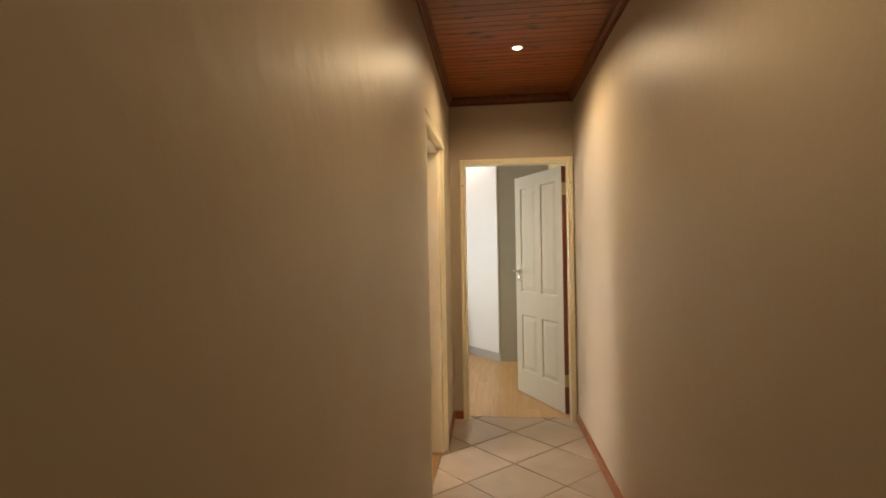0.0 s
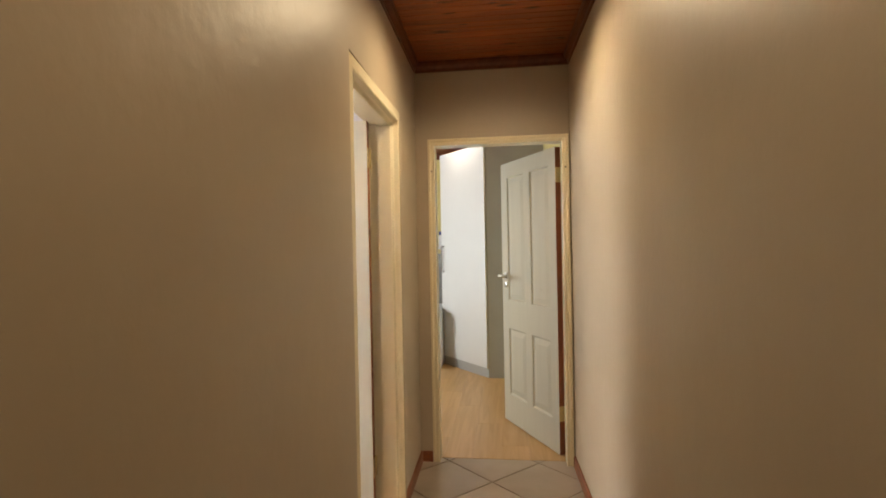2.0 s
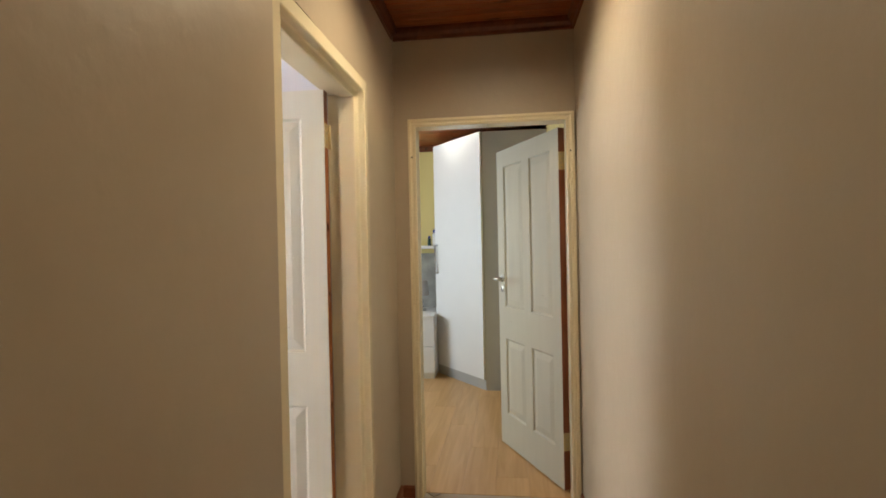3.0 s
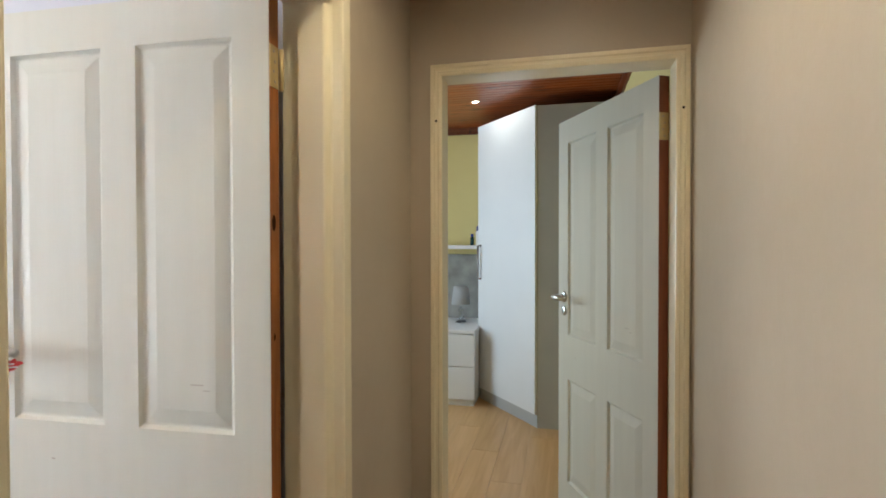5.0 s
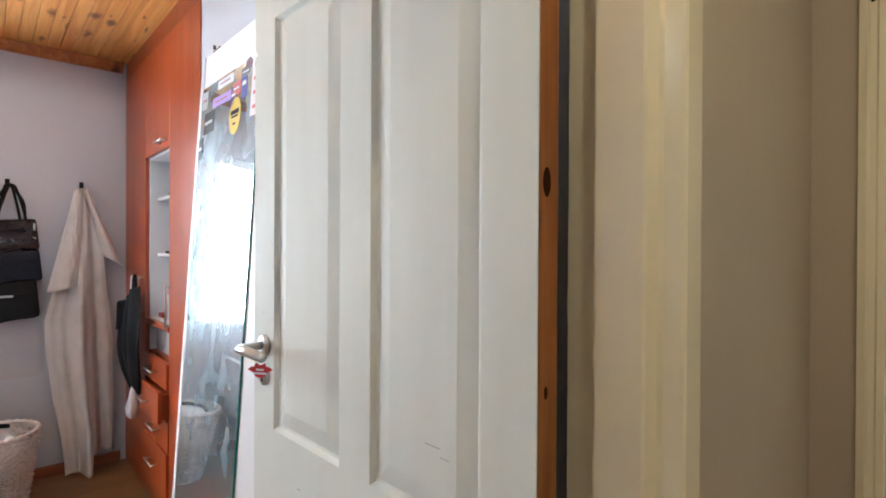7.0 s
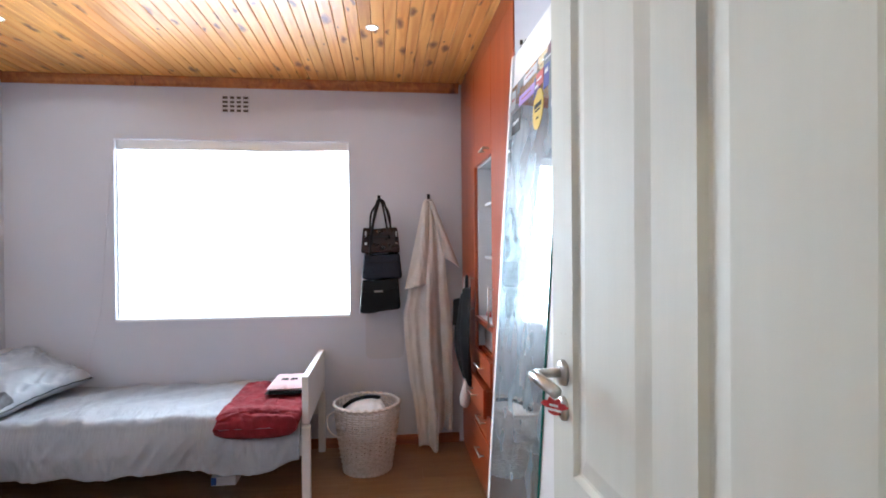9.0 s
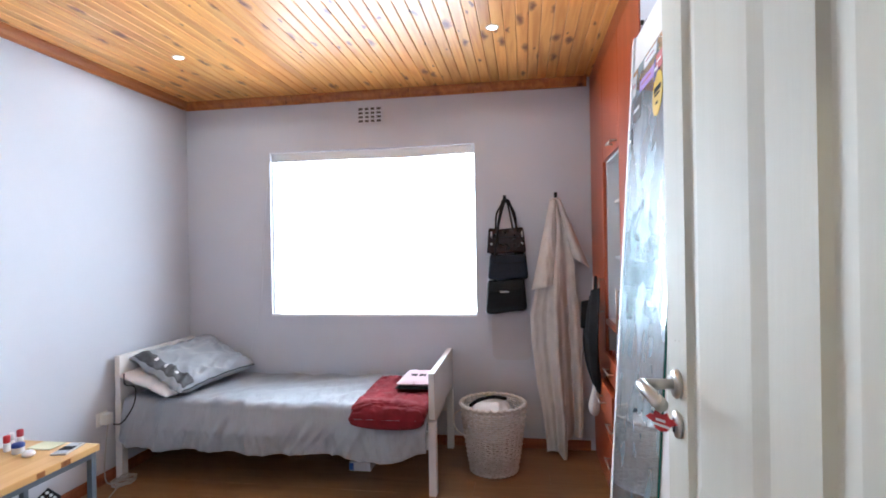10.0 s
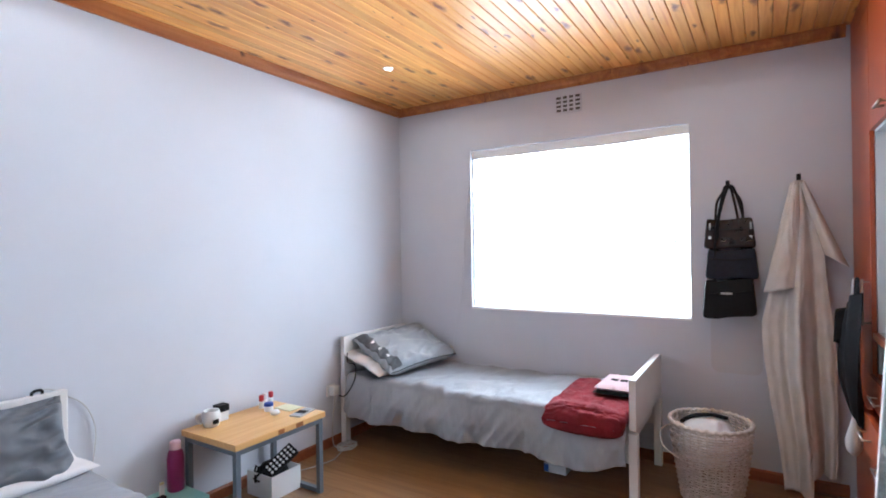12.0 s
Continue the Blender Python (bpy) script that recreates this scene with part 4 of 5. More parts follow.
# ---- beds ----
def bed(x0, x1, y0, y1, label, seed, head=0.77, foot=0.70):
    """A single bed: head at y0, its long open side at x1."""
    b = thing("single_bed", (x0 + x1) / 2, (y0 + y1) / 2, 0, label, "bed", "single beds")
    for y, h, w in ((y0, head, 0.05), (y1 - 0.045, foot, 0.05)):
        for x in (x0, x1 - 0.05):
            wpart("leg", boxes((x, x + w, y, y + 0.045, 0, h - 0.28), bevel=0.003), BED_WHITE, b)
    wpart("headboard", boxes((x0, x1, y0 + 0.004, y0 + 0.04, head - 0.279, head), bevel=0.004), BED_WHITE, b, "white-painted plank headboard")
    wpart("footboard", boxes((x0, x1, y1 - 0.04, y1 - 0.004, foot - 0.262, foot), bevel=0.004), BED_WHITE, b, "white-painted plank footboard")
    wpart("side_rail", boxes((x1 - 0.035, x1 - 0.012, y0 + 0.046, y1 - 0.046, 0.26, 0.36)), BED_WHITE, b)
    wpart("side_rail", boxes((x0 + 0.012, x0 + 0.035, y0 + 0.046, y1 - 0.046, 0.26, 0.36)), BED_WHITE, b)
    for k in range(9):
        y = y0 + 0.12 + k * (y1 - y0 - 0.3) / 8
        wpart("slat", boxes((x0 + 0.036, x1 - 0.036, y, y + 0.07, 0.29, 0.308)), BED_WHITE, b)
    mat = thing("mattress", (x0 + x1) / 2, (y0 + y1) / 2, 0.31, "plain mattress covered by a grey sheet", "mattress", "mattresses")
    wpart("body", boxes((x0 + 0.03, x1 - 0.03, y0 + 0.05, y1 - 0.05, 0.309, 0.475), bevel=0.03), LINEN_W, mat)

    def f(u, v):
        y = y0 + 0.052 + (y1 - y0 - 0.104) * v
        top = (x1 - 0.02) - (x0 + 0.015)
        drop = 0.28 + 0.022 * wob(y * 2.3, seed) + 0.008 * wob(y * 7, seed + 4) - 0.035 * max(0, (v - 0.87)) / 0.13 - 0.04 * max(0, 0.12 - v) / 0.12
        s = u * (top + drop)
        sag = 0.498 + 0.018 * wob(s * 3, y * 2, seed, 1.0) + 0.011 * wob(s * 7 + y * 5, y * 4, seed) + 0.006 * wob(s * 5 - y * 14, y * 9, seed + 2) + 0.012 * (0.4 - 2 * abs(wob(s * 2.2 + y * 3.3, y * 1.5 - s * 2.5, seed + 6))) + 0.02 * abs(v - 0.5) + 0.010 * max(0.0, 1 - (top - s) / 0.16) * wob(y * 16 + s * 5, seed + 11, s * 2) * (s < top)
        if s < top - 0.04:
            return (x0 + 0.015 + s, y, sag)
        r, e = 0.05, s - (top - 0.04)
        if e < r * 1.57:
            a = e / r
            return (x0 + 0.015 + top - 0.04 + r * math.sin(a), y, sag - r + r * math.cos(a))
        q = e - r * 1.57
        k = min(1, q / 0.12)
        sl = y + 0.35 * q
        fold = 0.030 * (0.55 - 2.2 * abs(wob(sl * 4.2, seed + 3, q * 1.2))) + 0.020 * wob(sl * 7, seed, q * 2) + 0.016 * (0.5 - 2.0 * abs(wob(sl * 11 + q * 3, seed + 9, q * 2))) + 0.008 * wob(y * 27 - q * 9, seed, q * 8) + 0.014 * (0.5 - 2.0 * abs(wob(sl * 15, seed + 5, q))) * math.exp(-q / 0.09)
        return (x0 + 0.015 + top + 0.012 + k * (fold + 0.034) + 0.03 * q, y, sag - r - q)
    fs = sheet(90, 260, f, 0.003)
    tagged(part("bed_sheet", fs, SHEET, None, "", None, True), "creased grey cotton sheet hanging over the bed side", "bedding", "bed sheets")
    return b


bed(-3.56, -2.80, 1.03, 3.075, "white-painted wooden single bed under the window", 1.0)
bed(-1.07, -0.17, 1.03, 3.06, "white-painted wooden single bed beside the small table", 7.0, 0.81, 0.70)


BAND = material("charcoal_printed_band", (0.055, 0.057, 0.062), 0.6, second=(0.12, 0.125, 0.135), scale=16, mix=0.3)
# same grey pillowcase as PILLOW_M, with its shaded side's darkness in the colour
PILLOW_SHADED = material("shaded_grey_pillowcase", (0.155, 0.165, 0.185), 0.5, second=(0.12, 0.13, 0.145), scale=6, spec=0.3)
PIPING = material("dark_piping", (0.03, 0.032, 0.036), 0.7)


def pillow(m, w, d, h, mat, label, seed, crease=0.012, band=False):
    ob = part("pillow", pillow_mesh(w, d, h, seed, crease=crease), mat, None, "", None, True)
    ob.matrix_world = m
    if band:
        def on_case(u, v, off=0.003):
            p = Vector(pillow_point(u, v, 1, w, d, h, seed, crease))
            return p + Vector((0, 0, off))
        part("end_band", sheet(8, 40, lambda a, b: on_case(0.70 + 0.24 * a + 0.03 * math.sin(b * 5), -0.93 + 1.86 * b), 0.001), BAND, ob, "charcoal printed band along one end", None, True)
        for u, v in ((0.80, -0.35), (0.84, 0.05), (0.78, 0.40)):
            part("motif", sheet(4, 4, lambda a, b: on_case(u - 0.05 + 0.10 * a, v - 0.04 + 0.08 * b + 0.03 * a, 0.0065), 0.001), LINEN_W, ob, "small white printed motif", None, True)
        part("piping", tube([on_case(-0.95 + 1.9 * k / 30, 0.985, 0.0) for k in range(31)], 0.004, 6), PIPING, ob, "dark piped seam", None, True)
    return tagged(ob, label, "pillow", "pillows")


pillow(pose(-3.14, 1.24, 0.585, -18, -1, -3), 0.72, 0.40, 0.08, LINEN_W, "flat off-white pillow at the bed head", 2.0)
pillow(pose(-3.19, 1.325, 0.655, -25, 2, -10), 0.70, 0.47, 0.13, PILLOW_M, "grey satin pillow with a charcoal band leaning on a white one", 5.0, 0.034, True)
pillow(pose(-0.70, 1.19, 0.545, -8, 0, 2), 0.76, 0.28, 0.07, LINEN_W, "flat off-white pillow at the bed head", 3.0)
pillow(pose(-0.70, 1.17, 0.635, -58, 2, -4), 0.66, 0.36, 0.11, PILLOW_SHADED, "crumpled grey pillow with a dark band propped against the headboard", 8.0, 0.05, True)


red = thing("folded_blanket", -3.05, 2.8, 0.5, "crimson fleece blanket folded over the bed foot", "blanket")
def sloped(bm, drop):
    for v in bm.verts:
        v.co.z -= drop * max(0.0, v.co.x + 3.25) / 0.5
    return bm


wpart("upper_fold", sloped(soft_box(-3.36, -2.735, 2.60, 3.03, 0.48, 0.552, 44, 6, 0.018, 3.5, 1.0), 0.035), RED_CLOTH, red, "", True)
wpart("lower_fold", soft_box(-3.34, -2.76, 2.585, 3.028, 0.465, 0.530, 44, 6, 0.016, 3.0, 5.0), RED_CLOTH, red, "", True)
wpart("hanging_edge", soft_box(-2.90, -2.705, 2.59, 3.02, 0.385, 0.528, 44, 3.0, 0.018, 3.0, 9.0), RED_CLOTH, red, "slumped edge of the fleece", True)
pk = thing("folded_clothes", -3.17, 2.92, 0.58, "pale pink folded top with dark print on a black garment", "clothes")
wpart("black_garment", soft_box(-3.33, -2.99, 2.79, 3.025, 0.545, 0.570, 12, 6, 0.004), BLACK, pk, "black folded garment", True)
wpart("pink_top", soft_box(-3.32, -3.0, 2.80, 3.02, 0.567, 0.602, 14, 6, 0.006), PINK, pk, "pale pink folded top", True)
for a, b in ((2.86, 2.90), (2.915, 2.955)):
    wpart("print", boxes((-3.175, -3.135, a, b, 0.6010, 0.6045)), BLACK, pk, "dark printed block")
under = thing("blue_box", -3.10, 2.53, 0, "small blue and white cardboard box under the bed", "box")
wpart("lower_box", boxes((-3.22, -3.08, 2.46, 2.60, 0, 0.055), bevel=0.002), WHITE_LAM, under, "white carton with blue band")
wpart("band", boxes((-3.079, -3.077, 2.46, 2.49, 0.005, 0.05)), material("blue_card", (0.03, 0.12, 0.42), 0.5), under)
wpart("upper_box", boxes((-3.22, -3.09, 2.49, 2.61, 0.056, 0.125), bevel=0.002), material("bright_blue_card", (0.02, 0.16, 0.50), 0.5), under, "blue carton")

# ---- things on the window wall ----
def wall_hook(y, z):
    h = thing("wall_hook", WIN_X, y, z, "small black hook stuck to the wall", "hook", "wall hooks")
    part("plate", boxes((0.0005, 0.006, -0.011, 0.011, -0.02, 0.032), bevel=0.002), BLACK, h)
    part("peg", tube([(0.006, 0, -0.002), (0.03, 0, -0.01), (0.036, 0, 0.006)], 0.005, 8), BLACK, h, "", None, True)


wall_hook(3.457, 1.745)
wall_hook(3.81, 1.755)


def handbag(y, x, z0, w, d, h, mat, label, strap_top, strap_mat, tilt=0.0, taper=0.86):
    b = thing("handbag", x, y, z0, label, "handbag", "handbags on the hook")
    bm = bmesh.new()
    add_box(bm, -d / 2, d / 2, -w / 2, w / 2, 0, h, bevel=min(d, h) * 0.28)
    bmesh.ops.subdivide_edges(bm, edges=bm.edges[:], cuts=3, use_grid_fill=True)
    for v in bm.verts:
        k = v.co.z / h
        v.co.y *= 1.0 - (1 - taper) * k
        v.co.x *= 1.0 - 0.55 * k
        v.co.x += 0.012 * wob(v.co.y * 9, v.co.z * 9, z0)
        v.co.z += tilt * v.co.y + 0.012 * wob(v.co.y * 8, z0, 3) - 0.02 * k * math.cos(v.co.y / w * 3)
    part("body", bm, mat, b, "", None, True)
    part("seam", tube([(d * 0.40, -w * 0.40, h * 0.62 - tilt * w * 0.4), (d * 0.43, 0, h * 0.58), (d * 0.40, w * 0.40, h * 0.62 + tilt * w * 0.4)], 0.0035, 6), strap_mat, b, "stitched flap edge", None, True)
    for s, o in ((-1, 0.01), (1, -0.01)):
        ty = s * w * 0.3
        pts = [(o, ty * taper, h * 0.9), (o, ty * 0.75, h + (strap_top - z0 - h) * 0.45), (o * 0.6, ty * 0.25, strap_top - z0 - 0.03), (0.0, 0.0, strap_top - z0)]
        part("strap", tube(pts, 0.007, 8), strap_mat, b, "thin shoulder strap", None, True)
    return b


CROC = material("dark_brown_patent_leather", (0.022, 0.008, 0.006), 0.2, second=(0.010, 0.004, 0.003), scale=28, mix=0.2, bump=0.8, bump_scale=34, spec=0.25)
QUILT = material("navy_quilted_leather", (0.008, 0.011, 0.02), 0.5, second=(0.012, 0.016, 0.03), scale=40, bump=0.6, bump_scale=60, spec=0.2)
BLACK_LEATHER = material("black_leather", (0.006, 0.006, 0.007), 0.5, bump=0.3, bump_scale=90, spec=0.2)
hb = handbag(3.465, -3.53, 1.37, 0.275, 0.085, 0.19, CROC, "glossy dark-brown embossed handbag hanging on the hook", 1.745, BLACK_LEATHER)
for y in (-0.10, 0.11):
    part("buckle", boxes((0.030, 0.036, y - 0.008, y + 0.008, 0.055, 0.072), bevel=0.002), CHROME, hb, "chrome buckle")
    part("strap_tab", boxes((0.026, 0.032, y - 0.005, y + 0.005, 0.11, 0.15), bevel=0.002), CHROME, hb, "chrome strap tab")
hb = handbag(3.475, -3.515, 1.19, 0.28, 0.09, 0.19, QUILT, "navy quilted handbag hanging below a brown one", 1.74, BLACK_LEATHER)
hb = handbag(3.46, -3.505, 0.965, 0.285, 0.10, 0.24, BLACK_LEATHER, "black leather handbag with a metal badge", 1.735, BLACK_LEATHER, 0.10)
part("badge", boxes((0.042, 0.047, -0.04, 0.02, 0.135, 0.147), bevel=0.001), CHROME, hb, "small steel badge")

robe = thing("bath_robe", WIN_X + 0.05, 3.81, 0.9, "long beige towelling robe hanging from a wall hook", "robe")
OUT = ((1.745, 3.785, 3.835), (1.66, 3.765, 3.855), (1.5, 3.725, 3.895), (1.3, 3.69, 3.92), (1.1, 3.655, 3.935), (0.95, 3.625, 3.955), (0.75, 3.63, 3.965), (0.5, 3.66, 3.965), (0.25, 3.70, 3.965), (0.10, 3.715, 3.955), (0.03, 3.72, 3.95))


def outline(z):
    for (z1, a1, b1), (z0, a0, b0) in zip(OUT, OUT[1:]):
        if z >= z0:
            k = (z - z0) / (z1 - z0)
            return a0 + (a1 - a0) * k, b0 + (b1 - b0) * k
    return OUT[-1][1:]


def robe_f(u, v):
    bottom = 0.008 + (0.11 if u > 0.56 else 0.0) + 0.008 * (1 + math.sin(u * 12))
    z = 1.745 + (bottom - 1.745) * v
    a, b = outline(z)
    y = a + (b - a) * u
    deep = 0.02 + 0.062 * min(1, v * 2.5) + 0.07 * v * v
    fold = math.sin(u * 12.5 + 0.9 * math.sin(v * 2.2) + 0.6) * 0.75 + 0.18 * math.sin(u * 29 + 1.3 * v + 0.8 * wob(u * 3, v * 2)) * min(1.0, 2.2 * v) + 0.25 * wob(u * 7, v * 1.5, 1.0) + 0.5 * wob(u * 3, v * 1.6, 4.0)
    return (WIN_X + 0.035 + deep * (0.75 + 0.55 * fold) * (0.35 + 0.65 * math.sin(math.pi * min(max(u, 0.03), 0.97))) + 0.004 * wob(u * 12, v * 14), y + 0.006 * wob(v * 9, u * 4), z)


wpart("body", sheet(72, 90, robe_f, 0.003), TOWEL_M, robe, "", True)


def lapel_f(u, v):
    y = 3.80 - (0.03 + 0.135 * v) + u * (0.035 + 0.135 * v)
    z = 1.73 - 0.60 * v + 0.04 * (u - 0.4) * v
    return (WIN_X + 0.085 + 0.05 * math.sin(math.pi * u) * (0.4 + v * 0.7) + 0.006 * wob(u * 8, v * 8), y, z)


def sleeve_f(u, v):
    y = 3.815 + 0.02 * u + 0.12 * v + 0.05 * (u - 0.3) * v
    z = 1.73 - 0.40 * v - 0.07 * u * v
    return (WIN_X + 0.06 + 0.045 * math.sin(math.pi * u) + 0.02 * v, y + 0.03 * u * v, z)


wpart("lapel", sheet(20, 30, lapel_f, 0.004), TOWEL_M, robe, "folded-over front panel", True)
wpart("sleeve", sheet(16, 26, sleeve_f, 0.004), TOWEL_M, robe, "hanging sleeve corner", True)

# ---- laundry basket ----
BX, BY, BH, R0, R1 = -3.22, 3.375, 0.42, 0.145, 0.208
bk = thing("laundry_basket", BX, BY, 0, "whitewashed wicker laundry basket with a bundle inside", "basket")


def brad(z):
    k = z / BH
    return R0 + (R1 - R0) * (k ** 0.8) - 0.012 * max(0, k - 0.9) / 0.1


N = 30
stake = part("stake", tube([(brad(z), 0, z) for z in (0.01, 0.11, 0.22, 0.33, 0.43)], 0.0045, 5), WICKER, bk, "", None, True)
for k in range(1, N):
    s = stake.copy()
    scene.collection.objects.link(s)
    s.rotation_euler = (0, 0, 2 * math.pi * k / N)
bm = bmesh.new()
rows = 28
for r in range(rows):
    z = 0.012 + (BH - 0.03) * r / (rows - 1)
    pts = []
    for k in range(N * 2 + 1):
        a = math.pi * k / N
        off = 0.006 * math.sin((k / 2 + r) * math.pi + math.pi / 2) if k % 2 == 0 else 0.0
        q = brad(z) + off
        pts.append((q * math.cos(a), q * math.sin(a), z + 0.0015 * wob(k * 0.7, r * 1.3)))
    add_tube(bm, pts, 0.0052, 5, False)
part("weave", bm, WICKER, bk, "woven whitewashed wicker", None, True)
for rr, zz in ((0.011, BH), (0.009, 0.008)):
    bm = bmesh.new()
    pts = []
    for k in range(121):
        a = 2 * math.pi * k / 120
        q = brad(min(zz, BH)) + 0.003 * math.sin(a * 30) + (0.008 if zz > 0.2 else 0.0)
        pts.append((q * math.cos(a), q * math.sin(a), zz + 0.004 * math.cos(a * 30)))
    add_tube(bm, pts, rr, 7, False)
    part("rim" if zz > 0.2 else "base_ring", bm, WICKER, bk, "braided wicker rim", None, True)
part("base", lathe([(R0 * 0.5, 0.004), (R0, 0.006), (R0, 0.014), (R0 * 0.5, 0.016)], 28), WICKER, bk)
part("handle", tube([(0.05, -0.195, BH - 0.03), (0.09, -0.24, BH - 0.06), (0.16, -0.22, BH - 0.12), (0.175, -0.14, BH - 0.17)], 0.004, 7), WICKER, bk, "loose wicker handle", None, True)
lb = thing("laundry_bundle", BX, BY, 0.3, "white cloth bundle with black trim in the basket", "laundry")
part("cloth", soft_box(-0.16, 0.15, -0.15, 0.12, -0.12, 0.135, 18, 2.4, 0.02, 4), LINEN_W, lb, "", None, True)
part("trim", tube([(-0.02, -0.15, 0.09), (0.0, -0.09, 0.135), (-0.02, 0.0, 0.150), (-0.06, 0.08, 0.13)], 0.011, 8), BLACK, lb, "black fabric trim", None, True)
part("patch", soft_box(-0.13, -0.08, -0.06, 0.0, 0.105, 0.135, 8, 3), YELLOW, lb, "small yellow patch", None, True)

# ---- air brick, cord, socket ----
# rounded patch below the handbags, darker and warmer than the wall
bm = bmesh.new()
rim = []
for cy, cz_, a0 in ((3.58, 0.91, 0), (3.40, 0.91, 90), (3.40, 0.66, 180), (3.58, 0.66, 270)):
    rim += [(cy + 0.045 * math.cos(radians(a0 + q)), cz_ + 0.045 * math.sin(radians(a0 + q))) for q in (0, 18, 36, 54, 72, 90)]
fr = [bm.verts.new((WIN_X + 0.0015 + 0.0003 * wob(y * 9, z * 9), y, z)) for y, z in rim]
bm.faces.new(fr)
structure("trim_wall_patch", bm, material("faint_beige_patch", (0.54, 0.525, 0.55), 0.75, second=(0.51, 0.50, 0.53), scale=5), "faint beige patch on the lilac wall", "paint patch")

vent = thing("air_vent", WIN_X, 2.484, 2.40, "white wall vent with a grid of square openings", "vent")
# no real recess: the shade inside the openings is this plate's dark colour
part("backing", boxes((0.0006, 0.002, -0.088, 0.088, -0.058, 0.058)), material("vent_shadow", (0.10, 0.09, 0.085), 0.9), vent, "flat plate coloured dark as the shaded openings")
part("frame", boxes((0.002, 0.009, -0.092, 0.092, -0.062, -0.054), (0.002, 0.009, -0.092, 0.092, 0.054, 0.062), (0.002, 0.009, -0.092, -0.086, -0.054, 0.054), (0.002, 0.009, 0.086, 0.092, -0.054, 0.054)), LILAC, vent)
for k in range(1, 4):
    y = -0.088 + 0.044 * k
    part("bar", boxes((0.002, 0.0085, y - 0.007, y + 0.007, -0.054, 0.054)), LILAC, vent)
    z = -0.058 + 0.029 * k
    part("bar", boxes((0.002, 0.0078, -0.086, 0.086, z - 0.006, z + 0.006)), LILAC, vent)
cord = tube([(WIN_X + 0.004, 1.70, 2.15), (WIN_X + 0.004, 1.66, 1.8), (WIN_X + 0.005, 1.63, 1.4), (WIN_X + 0.004, 1.60, 1.0), (WIN_X + 0.006, 1.53, 0.72), (WIN_X + 0.02, 1.5, 0.5)], 0.0022, 6)
tagged(part("blind_cord", cord, LILAC, None, "", None, True), "thin pale cord hanging beside the window", "cord")
blind = thing("roller_blind", WIN_X - 0.05, (WY0 + WY1) / 2, WZ1 - 0.06, "white rolled-up blind sagging at the window head", "blind")


def blind_f(u, v):
    return (WIN_X - 0.022 + 0.006 * math.sin(u * 9), WY0 + 0.004 + (WY1 - WY0 - 0.008) * u, WZ1 - 0.002 - v * (0.066 + 0.006 * math.sin(u * 3.1) + 0.003 * math.sin(u * 11)))


wpart("fabric", sheet(60, 4, blind_f, 0.002), BLIND, blind, "", True)
structure("window_sill", boxes((WIN_X - 0.034, WIN_X + 0.008, WY0, WY1, WZ0 - 0.012, WZ0 + 0.004)), WINDOW_WHITE, "white painted window sill", "sill")
hd = thing("window_handle", WIN_X - 0.034, 3.16, 1.42, "small window catch seen against the glare", "handle")
part("catch", boxes((0, 0.01, -0.007, 0.007, -0.012, 0.012), (0.004, 0.009, -0.003, 0.003, -0.04, -0.012), bevel=0.001), WINDOW_WHITE, hd)
pane = wpart("pane", boxes((fx0 + 0.012, fx0 + 0.016, WY0 + 0.007, WY1 - 0.007, WZ0 + 0.007, WZ1 - 0.007)), glass("window_glass"), win)
pane.visible_shadow = False
sk = thing("wall_socket", -2.72, LEFT_Y, 0.40, "white wall socket with a plug and cables", "socket")
part("plate", boxes((-0.042, 0.042, 0.0005, 0.010, -0.04, 0.04), bevel=0.003), WINDOW_WHITE, sk)
part("plug", boxes((-0.03, 0.025, 0.012, 0.06, -0.03, 0.035), bevel=0.006), WINDOW_WHITE, sk, "white plug")
GREYC = material("grey_cable", (0.45, 0.44, 0.42), 0.5)
part("cable", tube([(0, 0.05, -0.02), (0.03, 0.06, -0.12), (0.035, 0.05, -0.3), (0.02, 0.06, -0.385), (-0.04, 0.1, -0.39), (-0.10, 0.16, -0.392)], 0.004, 7), GREYC, sk, "pale grey cable", None, True)
cab = bmesh.new()
pts = [(-2.74 + 0.075 * math.cos(k * 0.5) * (1 + 0.12 * math.sin(k * 0.7)), 1.14 + 0.055 * math.sin(k * 0.5), 0.012 + 0.012 * (1 + math.sin(k * 1.3))) for k in range(52)]
pts += [(-2.55, 1.2, 0.006), (-2.4, 1.17, 0.006), (-2.28, 1.12, 0.006), (-2.18, 1.09, 0.006)]
add_tube(cab, pts, 0.0038, 6)
tagged(part("cable_coil", cab, GREYC, None, "", None, True), "tangled pale cable coil on the floor by the bed leg", "cable")
bc = tube([(-2.80, 1.10, 0.66), (-2.775, 1.12, 0.63), (-2.765, 1.14, 0.60), (-2.77, 1.20, 0.585), (-2.765, 1.20, 0.5), (-2.76, 1.16, 0.42), (-2.765, 1.10, 0.36), (-2.79, 1.03, 0.345)], 0.004, 7)
tagged(part("black_cable", bc, BLACK, None, "", None, True), "thin black cable looped over the bed head", "cable")

